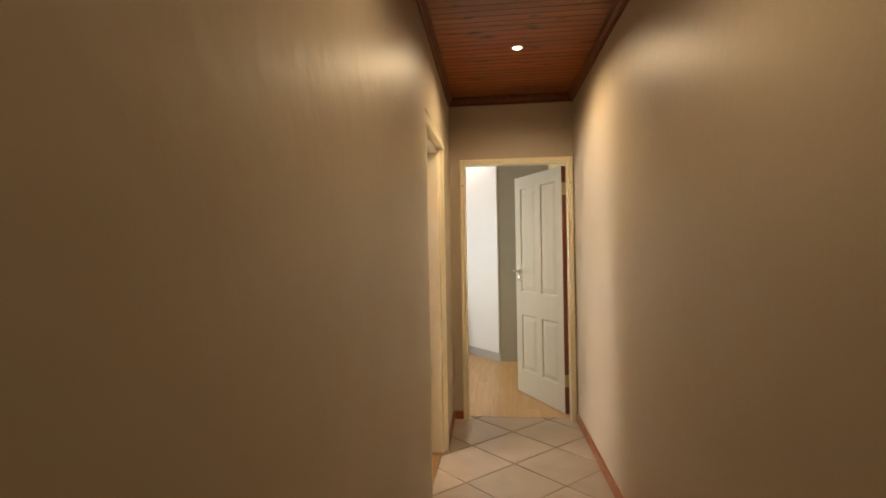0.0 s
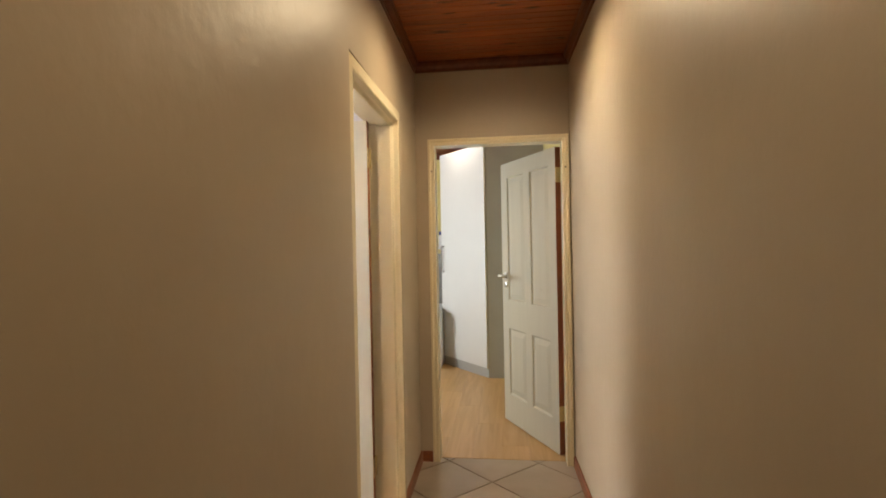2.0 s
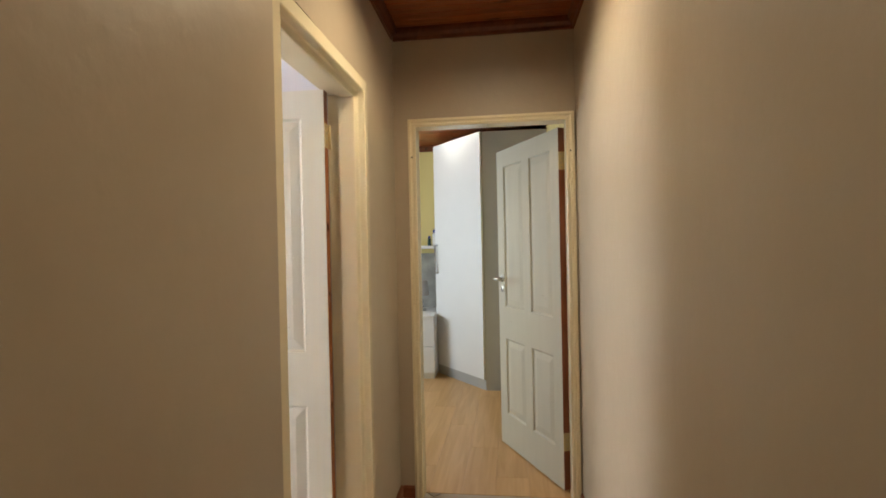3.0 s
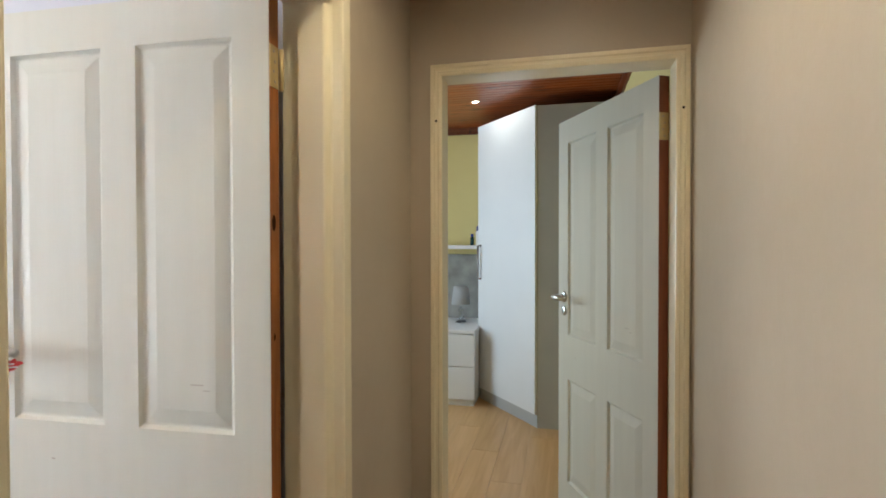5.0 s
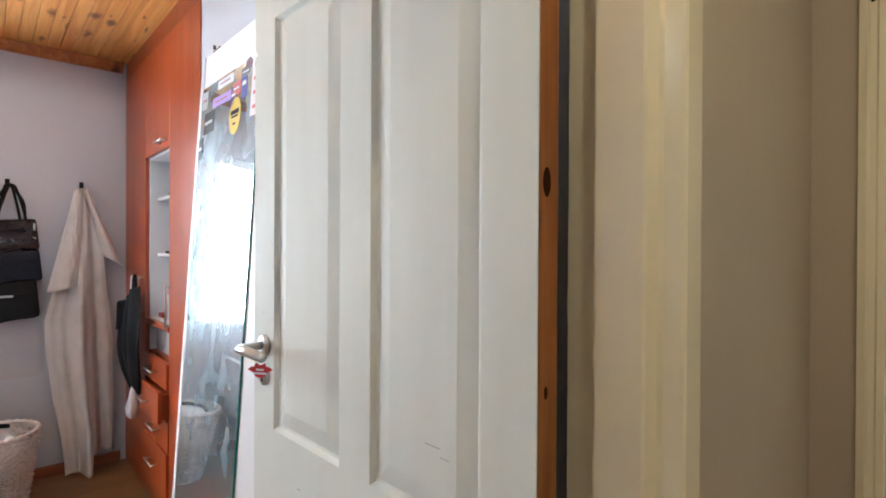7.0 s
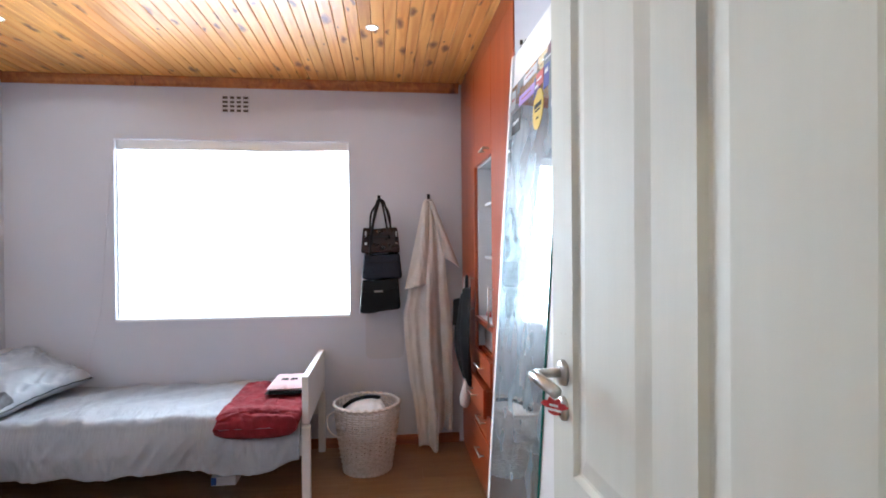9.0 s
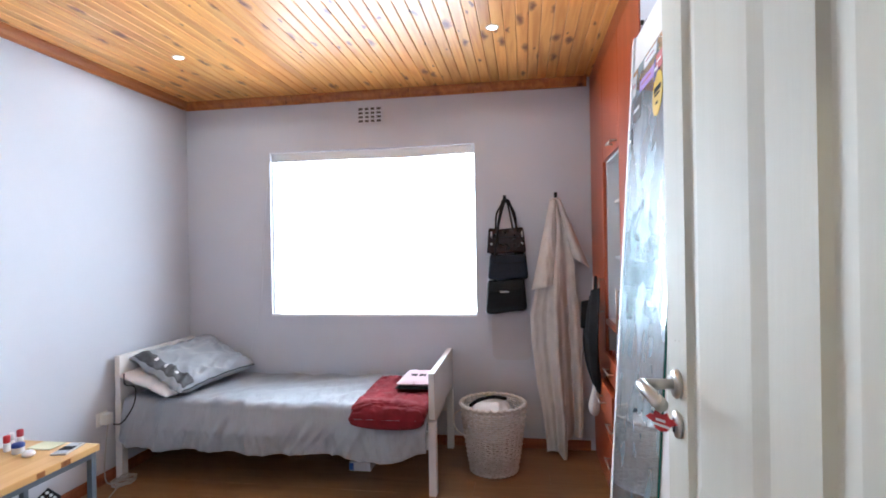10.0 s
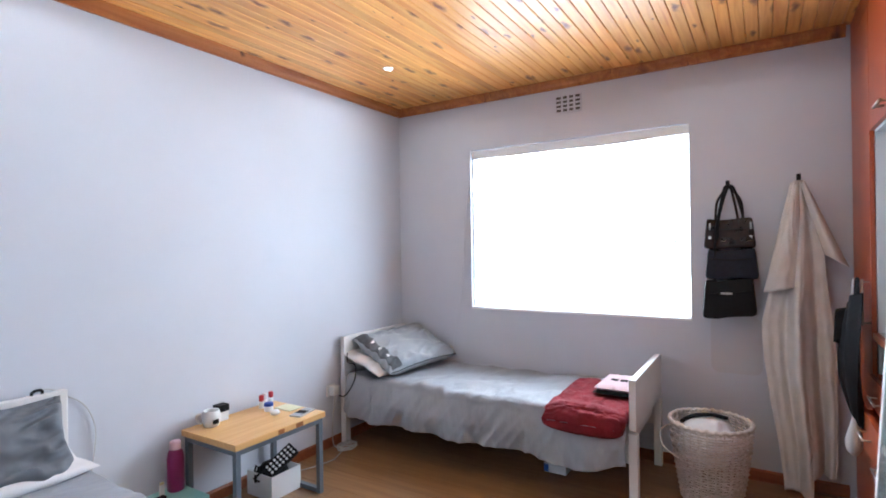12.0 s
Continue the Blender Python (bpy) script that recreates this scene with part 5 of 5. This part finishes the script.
# ---- side table ----
TX0, TX1, TY0, TY1, TZ = -2.20, -1.60, 1.03, 1.475, 0.465
tb = thing("side_table", (TX0 + TX1) / 2, (TY0 + TY1) / 2, 0, "small table with a light pine top on a blue-grey steel frame", "table")
wpart("tabletop", boxes((TX0, TX1, TY0, TY1, TZ - 0.032, TZ), bevel=0.003), TABLE_WOOD, tb)
S = 0.028
for x in (TX0 + 0.012, TX1 - 0.012 - S):
    for y in (TY0 + 0.012, TY1 - 0.012 - S):
        wpart("leg", boxes((x, x + S, y, y + S, 0, TZ - 0.033), bevel=0.002), STEEL_BLUE, tb)
for y in (TY0 + 0.012, TY1 - 0.012 - S):
    wpart("rail", boxes((TX0 + 0.012 + S, TX1 - 0.012 - S, y, y + S, TZ - 0.033 - S, TZ - 0.034)), STEEL_BLUE, tb)
for x in (TX0 + 0.012, TX1 - 0.012 - S):
    wpart("rail", boxes((x, x + S, TY0 + 0.012 + S, TY1 - 0.012 - S, TZ - 0.033 - S, TZ - 0.034)), STEEL_BLUE, tb)
    wpart("foot_rail", boxes((x, x + S, TY0 + 0.012 + S, TY1 - 0.012 - S, 0.002, S)), STEEL_BLUE, tb)
for a, b in ((-2.03, -1.98), (-1.90, -1.86)):
    wpart("knot", boxes((a, b, TY1 - 0.001, TY1 + 0.0006, TZ - 0.03, TZ - 0.006)), EDGE_WOOD, tb, "dark bark mark on the edge")

mug = thing("mug", -1.715, 1.12, TZ, "white mug with a dark printed patch on the table", "mug")
part("body", lathe([(0.03, 0), (0.038, 0.004), (0.046, 0.03), (0.048, 0.055), (0.042, 0.082), (0.040, 0.086), (0.036, 0.082), (0.040, 0.05), (0.03, 0.012)], 28), WINDOW_WHITE, mug, "", None, True)
part("print", boxes((-0.012, 0.022, 0.0445, 0.0475, 0.02, 0.045), bevel=0.001), BLACK, mug, "dark printed patch")
part("handle", tube([(0.03, -0.028, 0.07), (0.05, -0.045, 0.065), (0.055, -0.05, 0.045), (0.045, -0.04, 0.022), (0.034, -0.03, 0.02)], 0.005, 8), WINDOW_WHITE, mug, "", None, True)
tin = closed_box("small_carton", -1.835, -1.775, 1.05, 1.10, TZ, TZ + 0.085, WINDOW_WHITE, "small black and white carton beside the mug", "box")
part("lid", boxes((-1.837, -1.773, 1.048, 1.102, TZ + 0.05, TZ + 0.0865)), BLACK, tin, "black top of the carton")
NAIL = ((-2.055, 1.10, (0.5, 0.03, 0.04)), (-2.09, 1.085, (0.72, 0.70, 0.70)), (-2.14, 1.08, (0.42, 0.03, 0.05)))
for x, y, c in NAIL:
    b = thing("cosmetic_bottle", x, y, TZ, "small cosmetic bottle with a coloured cap on the table", "bottle", "cosmetic bottles")
    part("body", lathe([(0.012, 0), (0.014, 0.004), (0.014, 0.036), (0.010, 0.042)], 16), WINDOW_WHITE, b, "white bottle body", None, True)
    part("cap", lathe([(0.010, 0.042), (0.0145, 0.044), (0.0145, 0.074), (0.011, 0.077)], 16), material("cosmetic_cap", c, 0.3), b, "coloured cap", None, True)
jar = thing("blue_jar", -2.045, 1.175, TZ, "small white jar with a bright blue lid on the table", "jar")
part("body", lathe([(0.022, 0), (0.026, 0.004), (0.026, 0.026), (0.022, 0.03)], 20), WINDOW_WHITE, jar, "", None, True)
part("lid", lathe([(0.026, 0.03), (0.027, 0.032), (0.026, 0.046), (0.02, 0.049)], 20), material("blue_lid", (0.03, 0.07, 0.35), 0.4), jar, "bright blue lid", None, True)
tagged(part("white_case", lathe([(0.016, 0), (0.026, 0.006), (0.027, 0.016), (0.018, 0.027), (0.006, 0.03)], 20), WINDOW_WHITE, None, "", pose(-2.015, 1.265, TZ), True), "small rounded white case on the table", "case")
closed_box("note_pad", -2.185, -2.09, 1.17, 1.30, TZ, TZ + 0.006, material("pale_yellow_paper", (0.72, 0.70, 0.48), 0.8), "pale yellow note pad on the table", "notepad")
ph = thing("mobile_phone", -2.11, 1.385, TZ, "silver mobile phone lying on the table", "phone", rz=12)
part("body", boxes((-0.075, 0.075, -0.036, 0.036, 0, 0.009), bevel=0.003), CHROME, ph)
part("screen", boxes((-0.068, 0.068, -0.031, 0.031, 0.009, 0.0098)), material("pale_screen", (0.5, 0.52, 0.56), 0.1), ph, "pale glossy face")
part("band", boxes((-0.02, 0.03, -0.031, 0.031, 0.0098, 0.0104)), BLACK, ph, "dark strip")

wb = thing("open_box", -2.06, 1.22, 0, "open white cardboard box filled with odds and ends", "box")
wpart("base", boxes((-2.165, -1.955, 1.09, 1.30, 0, 0.006)), WHITE_LAM, wb)
for b in ((-2.165, -2.161, 1.09, 1.30, 0.006, 0.135), (-1.959, -1.955, 1.09, 1.30, 0.006, 0.135), (-2.161, -1.959, 1.09, 1.094, 0.006, 0.135), (-2.161, -1.959, 1.296, 1.30, 0.006, 0.135)):
    wpart("side", boxes(b), WHITE_LAM, wb)
lt = thing("lantern", -2.09, 1.22, 0.13, "black emergency lamp with rows of white lights in the box", "lantern")
zn = Vector((0.50, 0.55, 0.67)).normalized()
rn = Vector((-0.74, 0.67, 0)).normalized()
xn = (rn * 0.75 + zn.cross(rn) * 0.66).normalized()
rot = Matrix((xn, zn.cross(xn), zn)).transposed().to_4x4()
lt.matrix_world = Matrix.Translation((-2.075, 1.235, 0.175)) @ rot
part("body", boxes((-0.10, 0.10, -0.04, 0.04, -0.02, 0.018), bevel=0.006), BLACK, lt)
for i in range(7):
    for j in range(3):
        part("light_cell", lathe([(0.008, 0.018), (0.008, 0.020), (0.005, 0.022)], 8), WINDOW_WHITE, lt, "small white light cell", pose(-0.078 + i * 0.026, -0.022 + j * 0.022, 0))
# tangled black cords, not an identified headset
wr = bmesh.new()
add_tube(wr, [(-1.97 + 0.0 * k - 0.03 * math.sin(k), 1.13 + 0.03 * math.cos(k * 1.4) + 0.006 * k, 0.12 + 0.03 * math.sin(k * 0.9)) for k in range(16)], 0.007, 7)
tagged(part("headset", wr, BLACK, None, "", None, True), "tangled black cords in the open box", "headset")
tagged(part("dark_pouch", soft_box(-2.14, -1.99, 1.11, 1.24, 0.03, 0.17, 12, 2.6, 0.012, 5), BLACK, None, "", None, True), "crumpled dark pouch in the open box", "pouch")

tc = thing("teal_box", -1.45, 1.15, 0, "pale teal storage box beside the small table", "box")
TEAL = material("pale_teal_plastic", (0.30, 0.56, 0.52), 0.5)
wpart("body", boxes((-1.585, -1.19, 1.03, 1.275, 0, 0.165), bevel=0.006), TEAL, tc)
wpart("lid", boxes((-1.592, -1.183, 1.024, 1.282, 0.166, 0.19), bevel=0.006), TEAL, tc)
wbot = thing("water_bottle", -1.535, 1.085, 0.19, "magenta metal water bottle on the teal box", "bottle")
MAG = material("magenta_paint", (0.26, 0.012, 0.11), 0.35)
part("body", lathe([(0.034, 0), (0.040, 0.004), (0.040, 0.165), (0.034, 0.195), (0.026, 0.208)], 26), MAG, wbot, "", None, True)
part("cap", lathe([(0.026, 0.208), (0.027, 0.212), (0.026, 0.246), (0.02, 0.25)], 22), material("pale_pink_plastic", (0.66, 0.42, 0.48), 0.4), wbot, "pale pink cap", None, True)
lg = thing("lighter", -1.46, 1.09, 0.19, "small beige lighter standing on the teal box", "lighter")
part("body", boxes((-0.012, 0.012, -0.006, 0.006, 0, 0.055), bevel=0.003), TOWEL_M, lg)
part("top", boxes((-0.010, 0.010, -0.005, 0.005, 0.055, 0.068), bevel=0.002), BRASS, lg, "brass top")
closed_box("black_case", -1.45, -1.38, 1.12, 1.15, 0.19, 0.21, BLACK, "small black case on the teal box", "case")
lc = tube([(-0.95, 1.05, 0.818), (-1.02, 1.022, 0.816), (-1.08, 1.016, 0.775), (-1.15, 1.014, 0.72), (-1.19, 1.015, 0.64), (-1.20, 1.015, 0.55), (-1.18, 1.015, 0.40), (-1.16, 1.015, 0.28)], 0.0025, 7)
tagged(part("lamp_cable", lc, GREYC, None, "", None, True), "grey cable hanging down the wall behind the bed", "cable")
cl = thing("clip_clamp", -0.965, 1.05, 0.812, "black cable clamp on the headboard", "clamp")
part("body", tube([(-0.018, 0, -0.006), (-0.018, 0, 0.01), (0.0, 0, 0.016), (0.018, 0, 0.008), (0.018, 0, -0.006)], 0.006, 8), BLACK, cl, "", None, True)

# ---- door hanger on the bedroom door handle ----
hg = thing("door_hanger", -0.79, 3.797, 1.127, "red lip-shaped door hanger with white lettering", "door hanger", rz=38)
bm = bmesh.new()
shape = [(-0.062, 0.002), (-0.045, 0.012), (-0.030, 0.012), (-0.022, 0.024), (0, 0.016), (0.022, 0.024), (0.030, 0.012), (0.045, 0.012), (0.062, 0.002), (0.036, -0.006), (0.022, -0.020), (0, -0.024), (-0.022, -0.020), (-0.036, -0.006)]
shape = [(x * 0.47, z * 0.66) for x, z in shape]
f = [bm.verts.new((x, -0.0015, z)) for x, z in shape]
b = [bm.verts.new((x, 0.0015, z)) for x, z in shape]
bm.faces.new(f), bm.faces.new(b[::-1])
for k in range(len(shape)):
    j = (k + 1) % len(shape)
    bm.faces.new((f[k], b[k], b[j], f[j]))
bmesh.ops.recalc_face_normals(bm, faces=bm.faces)
part("tag", bm, material("red_card", (0.50, 0.025, 0.03), 0.45), hg, "red lip-shaped tag")
for z, w in ((0.002, 0.009), (-0.006, 0.016)):
    part("lettering", boxes((-w, w, -0.0024, -0.0016, z - 0.002, z + 0.002)), WINDOW_WHITE, hg, "white printed bar")
part("loop", tube([(0.0, 0.0, 0.014), (0.004, -0.004, 0.03), (0.0, -0.008, 0.05)], 0.0015, 6), LINEN_W, hg, "thin cord loop")

# ---- downlights ----
def downlight(x, y, label, group):
    d = thing("downlight", x, y, CEIL + (0.02 if 0 < x and y < END_Y else 0), label, "downlight", group)
    part("ring", lathe([(0.024, -0.001), (0.026, -0.004), (0.034, -0.003), (0.037, 0.0015), (0.024, 0.0015)], 28), WINDOW_WHITE, d, "white trim ring", None, True)
    part("bulb", lathe([(0.006, -0.0045), (0.018, -0.004), (0.023, -0.0015), (0.02, 0.001)], 24), BULB, d, "glowing lamp face", None, True)


downlight(0.537, 3.655, "lit recessed downlight in the corridor boards", "corridor downlights")
# unseen fixture, placed by the brightness of the walls
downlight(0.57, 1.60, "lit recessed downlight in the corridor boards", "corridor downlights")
# fixture made up for the added fill lamp behind the start
downlight(0.60, -0.70, "lit recessed downlight in the corridor boards", "corridor downlights")
downlight(-0.12, 6.945, "lit recessed downlight in the far bedroom ceiling", "far downlights")
for sx, sy in ((-2.72, 1.57), (-2.66, 3.44), (-0.96, 1.56), (-0.96, 3.36)):
    downlight(sx, sy, "lit recessed downlight in the pine ceiling", "bedroom downlights")

# ---- far bedroom ----
cw = thing("corner_wardrobe", 0.5, 7.4, 0, "white corner wardrobe with an angled door and grey side", "wardrobe")


def prism(pts, z0, z1):
    bm = bmesh.new()
    lo = [bm.verts.new((x, y, z0)) for x, y in pts]
    hi = [bm.verts.new((x, y, z1)) for x, y in pts]
    bm.faces.new(lo[::-1]), bm.faces.new(hi)
    for k in range(len(pts)):
        j = (k + 1) % len(pts)
        bm.faces.new((lo[k], lo[j], hi[j], hi[k]))
    bmesh.ops.recalc_face_normals(bm, faces=bm.faces)
    return bm


wpart("body", prism([(0.99, 6.79), (0.385, 6.79), (-0.165, 7.455), (-0.165, 7.89), (0.99, 7.89)], 0.0, 2.475), GREY_LAM, cw, "grey carcass")
dvec = Vector((-0.55, 0.665, 0)).normalized()
nvec = Vector((-dvec.y, dvec.x, 0))
nvec = nvec if nvec.y < 0 else -nvec


def on_front(u, out):
    p = Vector((0.385, 6.79, 0)) + dvec * u + nvec * out
    return (p.x, p.y)


dl = (Vector((-0.165, 7.455, 0)) - Vector((0.385, 6.79, 0))).length
cd = wpart("door", prism([on_front(0.004, 0.002), on_front(dl - 0.004, 0.002), on_front(dl - 0.004, 0.02), on_front(0.004, 0.02)], 0.105, 2.478), WHITE_LAM, cw, "tall white angled door")
bm = bmesh.new()
a0, a1 = on_front(dl - 0.05, 0.02), on_front(dl - 0.05, 0.05)
add_tube(bm, [(*a0, 1.10), (*a1, 1.10), (*a1, 1.40), (*a0, 1.40)], 0.010, 8)
part("handle", bm, STEEL_DARK, cd, "long steel bar handle", None, True)
ut = thing("drawer_unit", -0.5, 7.35, 0, "white drawer unit with a pale top in the far room", "drawer unit")
wpart("body", boxes((-0.95, -0.168, 7.18, 7.86, 0.06, 0.64)), WHITE_LAM, ut)
wpart("plinth", boxes((-0.95, -0.18, 7.20, 7.86, 0, 0.059)), WHITE_LAM, ut)
wpart("top", boxes((-0.96, -0.166, 7.15, 7.88, 0.641, 0.668), bevel=0.002), WINDOW_WHITE, ut, "pale worktop")
for z0, z1 in ((0.065, 0.345), (0.35, 0.635)):
    wpart("drawer", boxes((-0.945, -0.17, 7.161, 7.179, z0, z1), bevel=0.002), WHITE_LAM, ut, "white drawer front")
sp = material("grey_marbled_panel", (0.40, 0.40, 0.38), 0.4, second=(0.20, 0.20, 0.19), scale=7, mix=0.5)
tagged(part("marbled_panel", boxes((-0.95, -0.17, 7.87, 7.892, 0.67, 1.31)), sp), "grey marbled splash panel above the drawer unit", "panel")
sf = thing("wall_shelf", -0.5, 7.8, 1.38, "white floating shelf with bottles on the yellow wall", "shelf")
wpart("board", boxes((-0.95, -0.175, 7.68, 7.895, 1.365, 1.40), bevel=0.002), WINDOW_WHITE, sf)
DKB = material("deep_blue_plastic", (0.02, 0.05, 0.25), 0.35)
for x, h, r, bm_, cm, lab in ((-0.225, 0.185, 0.028, WINDOW_WHITE, DKB, "white spray can with a deep blue cap"), (-0.205, 0.16, 0.02, DKB, WINDOW_WHITE, "deep blue bottle"), (-0.30, 0.11, 0.02, material("dark_green_glass", (0.01, 0.05, 0.05), 0.2), DKB, "small dark green bottle")):
    b = thing("bottle", x, 7.76 if h > 0.17 else 7.82, 1.40, lab + " on the white shelf", "bottle", "bottles on the far shelf")
    part("body", lathe([(r * 0.9, 0), (r, 0.005), (r, h * 0.7), (r * 0.7, h * 0.76)], 18), bm_, b, "", None, True)
    part("cap", lathe([(r * 0.7, h * 0.76), (r * 0.8, h * 0.77), (r * 0.75, h), (r * 0.5, h + 0.003)], 18), cm, b, "coloured cap", None, True)
la = thing("table_lamp", -0.37, 7.6, 0.668, "grey-shaded table lamp with a glass foot", "lamp")
part("foot", lathe([(0.05, 0), (0.05, 0.012), (0.015, 0.03), (0.028, 0.06), (0.012, 0.09), (0.028, 0.12), (0.01, 0.15), (0.008, 0.20)], 20), glass("lamp_glass", 0.05, (0.85, 0.88, 0.9)), la, "clear glass foot", None, True)
part("shade", lathe([(0.075, 0.17), (0.09, 0.172), (0.07, 0.34), (0.06, 0.34)], 24), material("grey_lampshade", (0.42, 0.43, 0.44), 0.8), la, "grey fabric shade", None, True)
# unidentified thing behind the door, built as a plain leaning board
ib = thing("craft_stand", 0.64, 6.4, 0, "thin pale wooden panel with a black side leaning behind the door", "panel")
ib.matrix_world = pose(0.65, 6.06, 0.005, -16, 0, -25)
part("board", boxes((-0.10, 0.20, 0, 0.012, 0, 0.34), bevel=0.002), TABLE_WOOD, ib, "thin pale wooden board")
part("cover", boxes((-0.06, 0.20, 0.013, 0.03, 0.09, 0.36), bevel=0.004), BLACK, ib, "black fabric side")

# ---- screws and marks on the end frame ----
for x, z in ((0.115, 1.885), (0.967, 1.885)):
    s = thing("screw_head", x, END_Y - 0.0165, z, "small dark screw head in the cream frame", "screw", "screws")
    part("head", lathe([(0.004, 0), (0.0045, 0.001), (0.003, 0.002)], 10), BLACK, s, "", pose(0, 0, 0, 90, 0, 0))

# ---- floors, piece by piece ----
def clip(poly, x0, x1, y0, y1):
    for axis, lim, sg in ((0, x0, 1), (0, x1, -1), (1, y0, 1), (1, y1, -1)):
        out = []
        for k, p in enumerate(poly):
            q = poly[(k + 1) % len(poly)]
            a, b = sg * (p[axis] - lim), sg * (q[axis] - lim)
            if a >= 0:
                out.append(p)
            if a * b < 0:
                t = a / (a - b)
                out.append((p[0] + (q[0] - p[0]) * t, p[1] + (q[1] - p[1]) * t))
        poly = out
        if len(poly) < 3:
            return []
    return poly


def piece(name, poly, top, mat, parent, edge=0.002):
    cx, cy = sum(p[0] for p in poly) / len(poly), sum(p[1] for p in poly) / len(poly)
    bm = bmesh.new()
    rings = []
    for z, k in ((-0.005, 1.0), (top - edge, 1.0), (top, 1.0 - edge * 12)):
        rings.append([bm.verts.new(((x - cx) * k, (y - cy) * k, z)) for x, y in poly])
    for a, b in zip(rings, rings[1:]):
        for i in range(len(poly)):
            j = (i + 1) % len(poly)
            bm.faces.new((a[i], a[j], b[j], b[i]))
    bm.faces.new(rings[-1])
    ob = part(name, bm, mat, parent)
    ob.location = (cx, cy, 0)
    return ob


floor_c, floor_b, floor_f = bpy.data.objects["floor_corridor"], bpy.data.objects["floor_bedroom"], bpy.data.objects["floor_far_room"]
TS, TPX, TPY = 0.41, 0.48, 3.806  # tile edge; one corner of the diagonal pattern
g = 0.0035
for i in range(-27, 9):
    for j in range(-27, 9):
        c = [(TPX + (a - b) * TS / 2 ** 0.5, TPY + (a + b) * TS / 2 ** 0.5) for a, b in ((i + g / TS, j + g / TS), (i + 1 - g / TS, j + g / TS), (i + 1 - g / TS, j + 1 - g / TS), (i + g / TS, j + 1 - g / TS))]
        q = clip(c, 0.001, 1.19, -1.59, END_Y + 0.058)
        if q and abs(sum(q[k][0] * q[(k + 1) % len(q)][1] - q[(k + 1) % len(q)][0] * q[k][1] for k in range(len(q)))) > 0.0006:
            piece("tile", q, 0.0, TILE, floor_c, 0.0015)


def planks(x0, x1, y0, y1, w, length, mat, parent):
    k, x = 0, x0
    while x < x1 - 0.01:
        e = min(x + w, x1)
        y = y0 - length * ((k * 0.37) % 1)
        while y < y1:
            a, b = max(y, y0), min(y + length, y1)
            if b - a > 0.02:
                h = 0.0007
                piece("plank", [(x + h, a + h), (e - h, a + h), (e - h, b - h), (x + h, b - h)], 0.0, mat, parent, 0.0004)
            y += length
        x, k = e, k + 1


planks(WIN_X + 0.001, -0.003, LEFT_Y + 0.001, RIGHT_Y, 0.19, 1.2, LAMINATE2, floor_b)
planks(-1.94, 0.999, END_Y + 0.062, FAR_Y - 0.001, 0.19, 1.2, LAMINATE, floor_f)
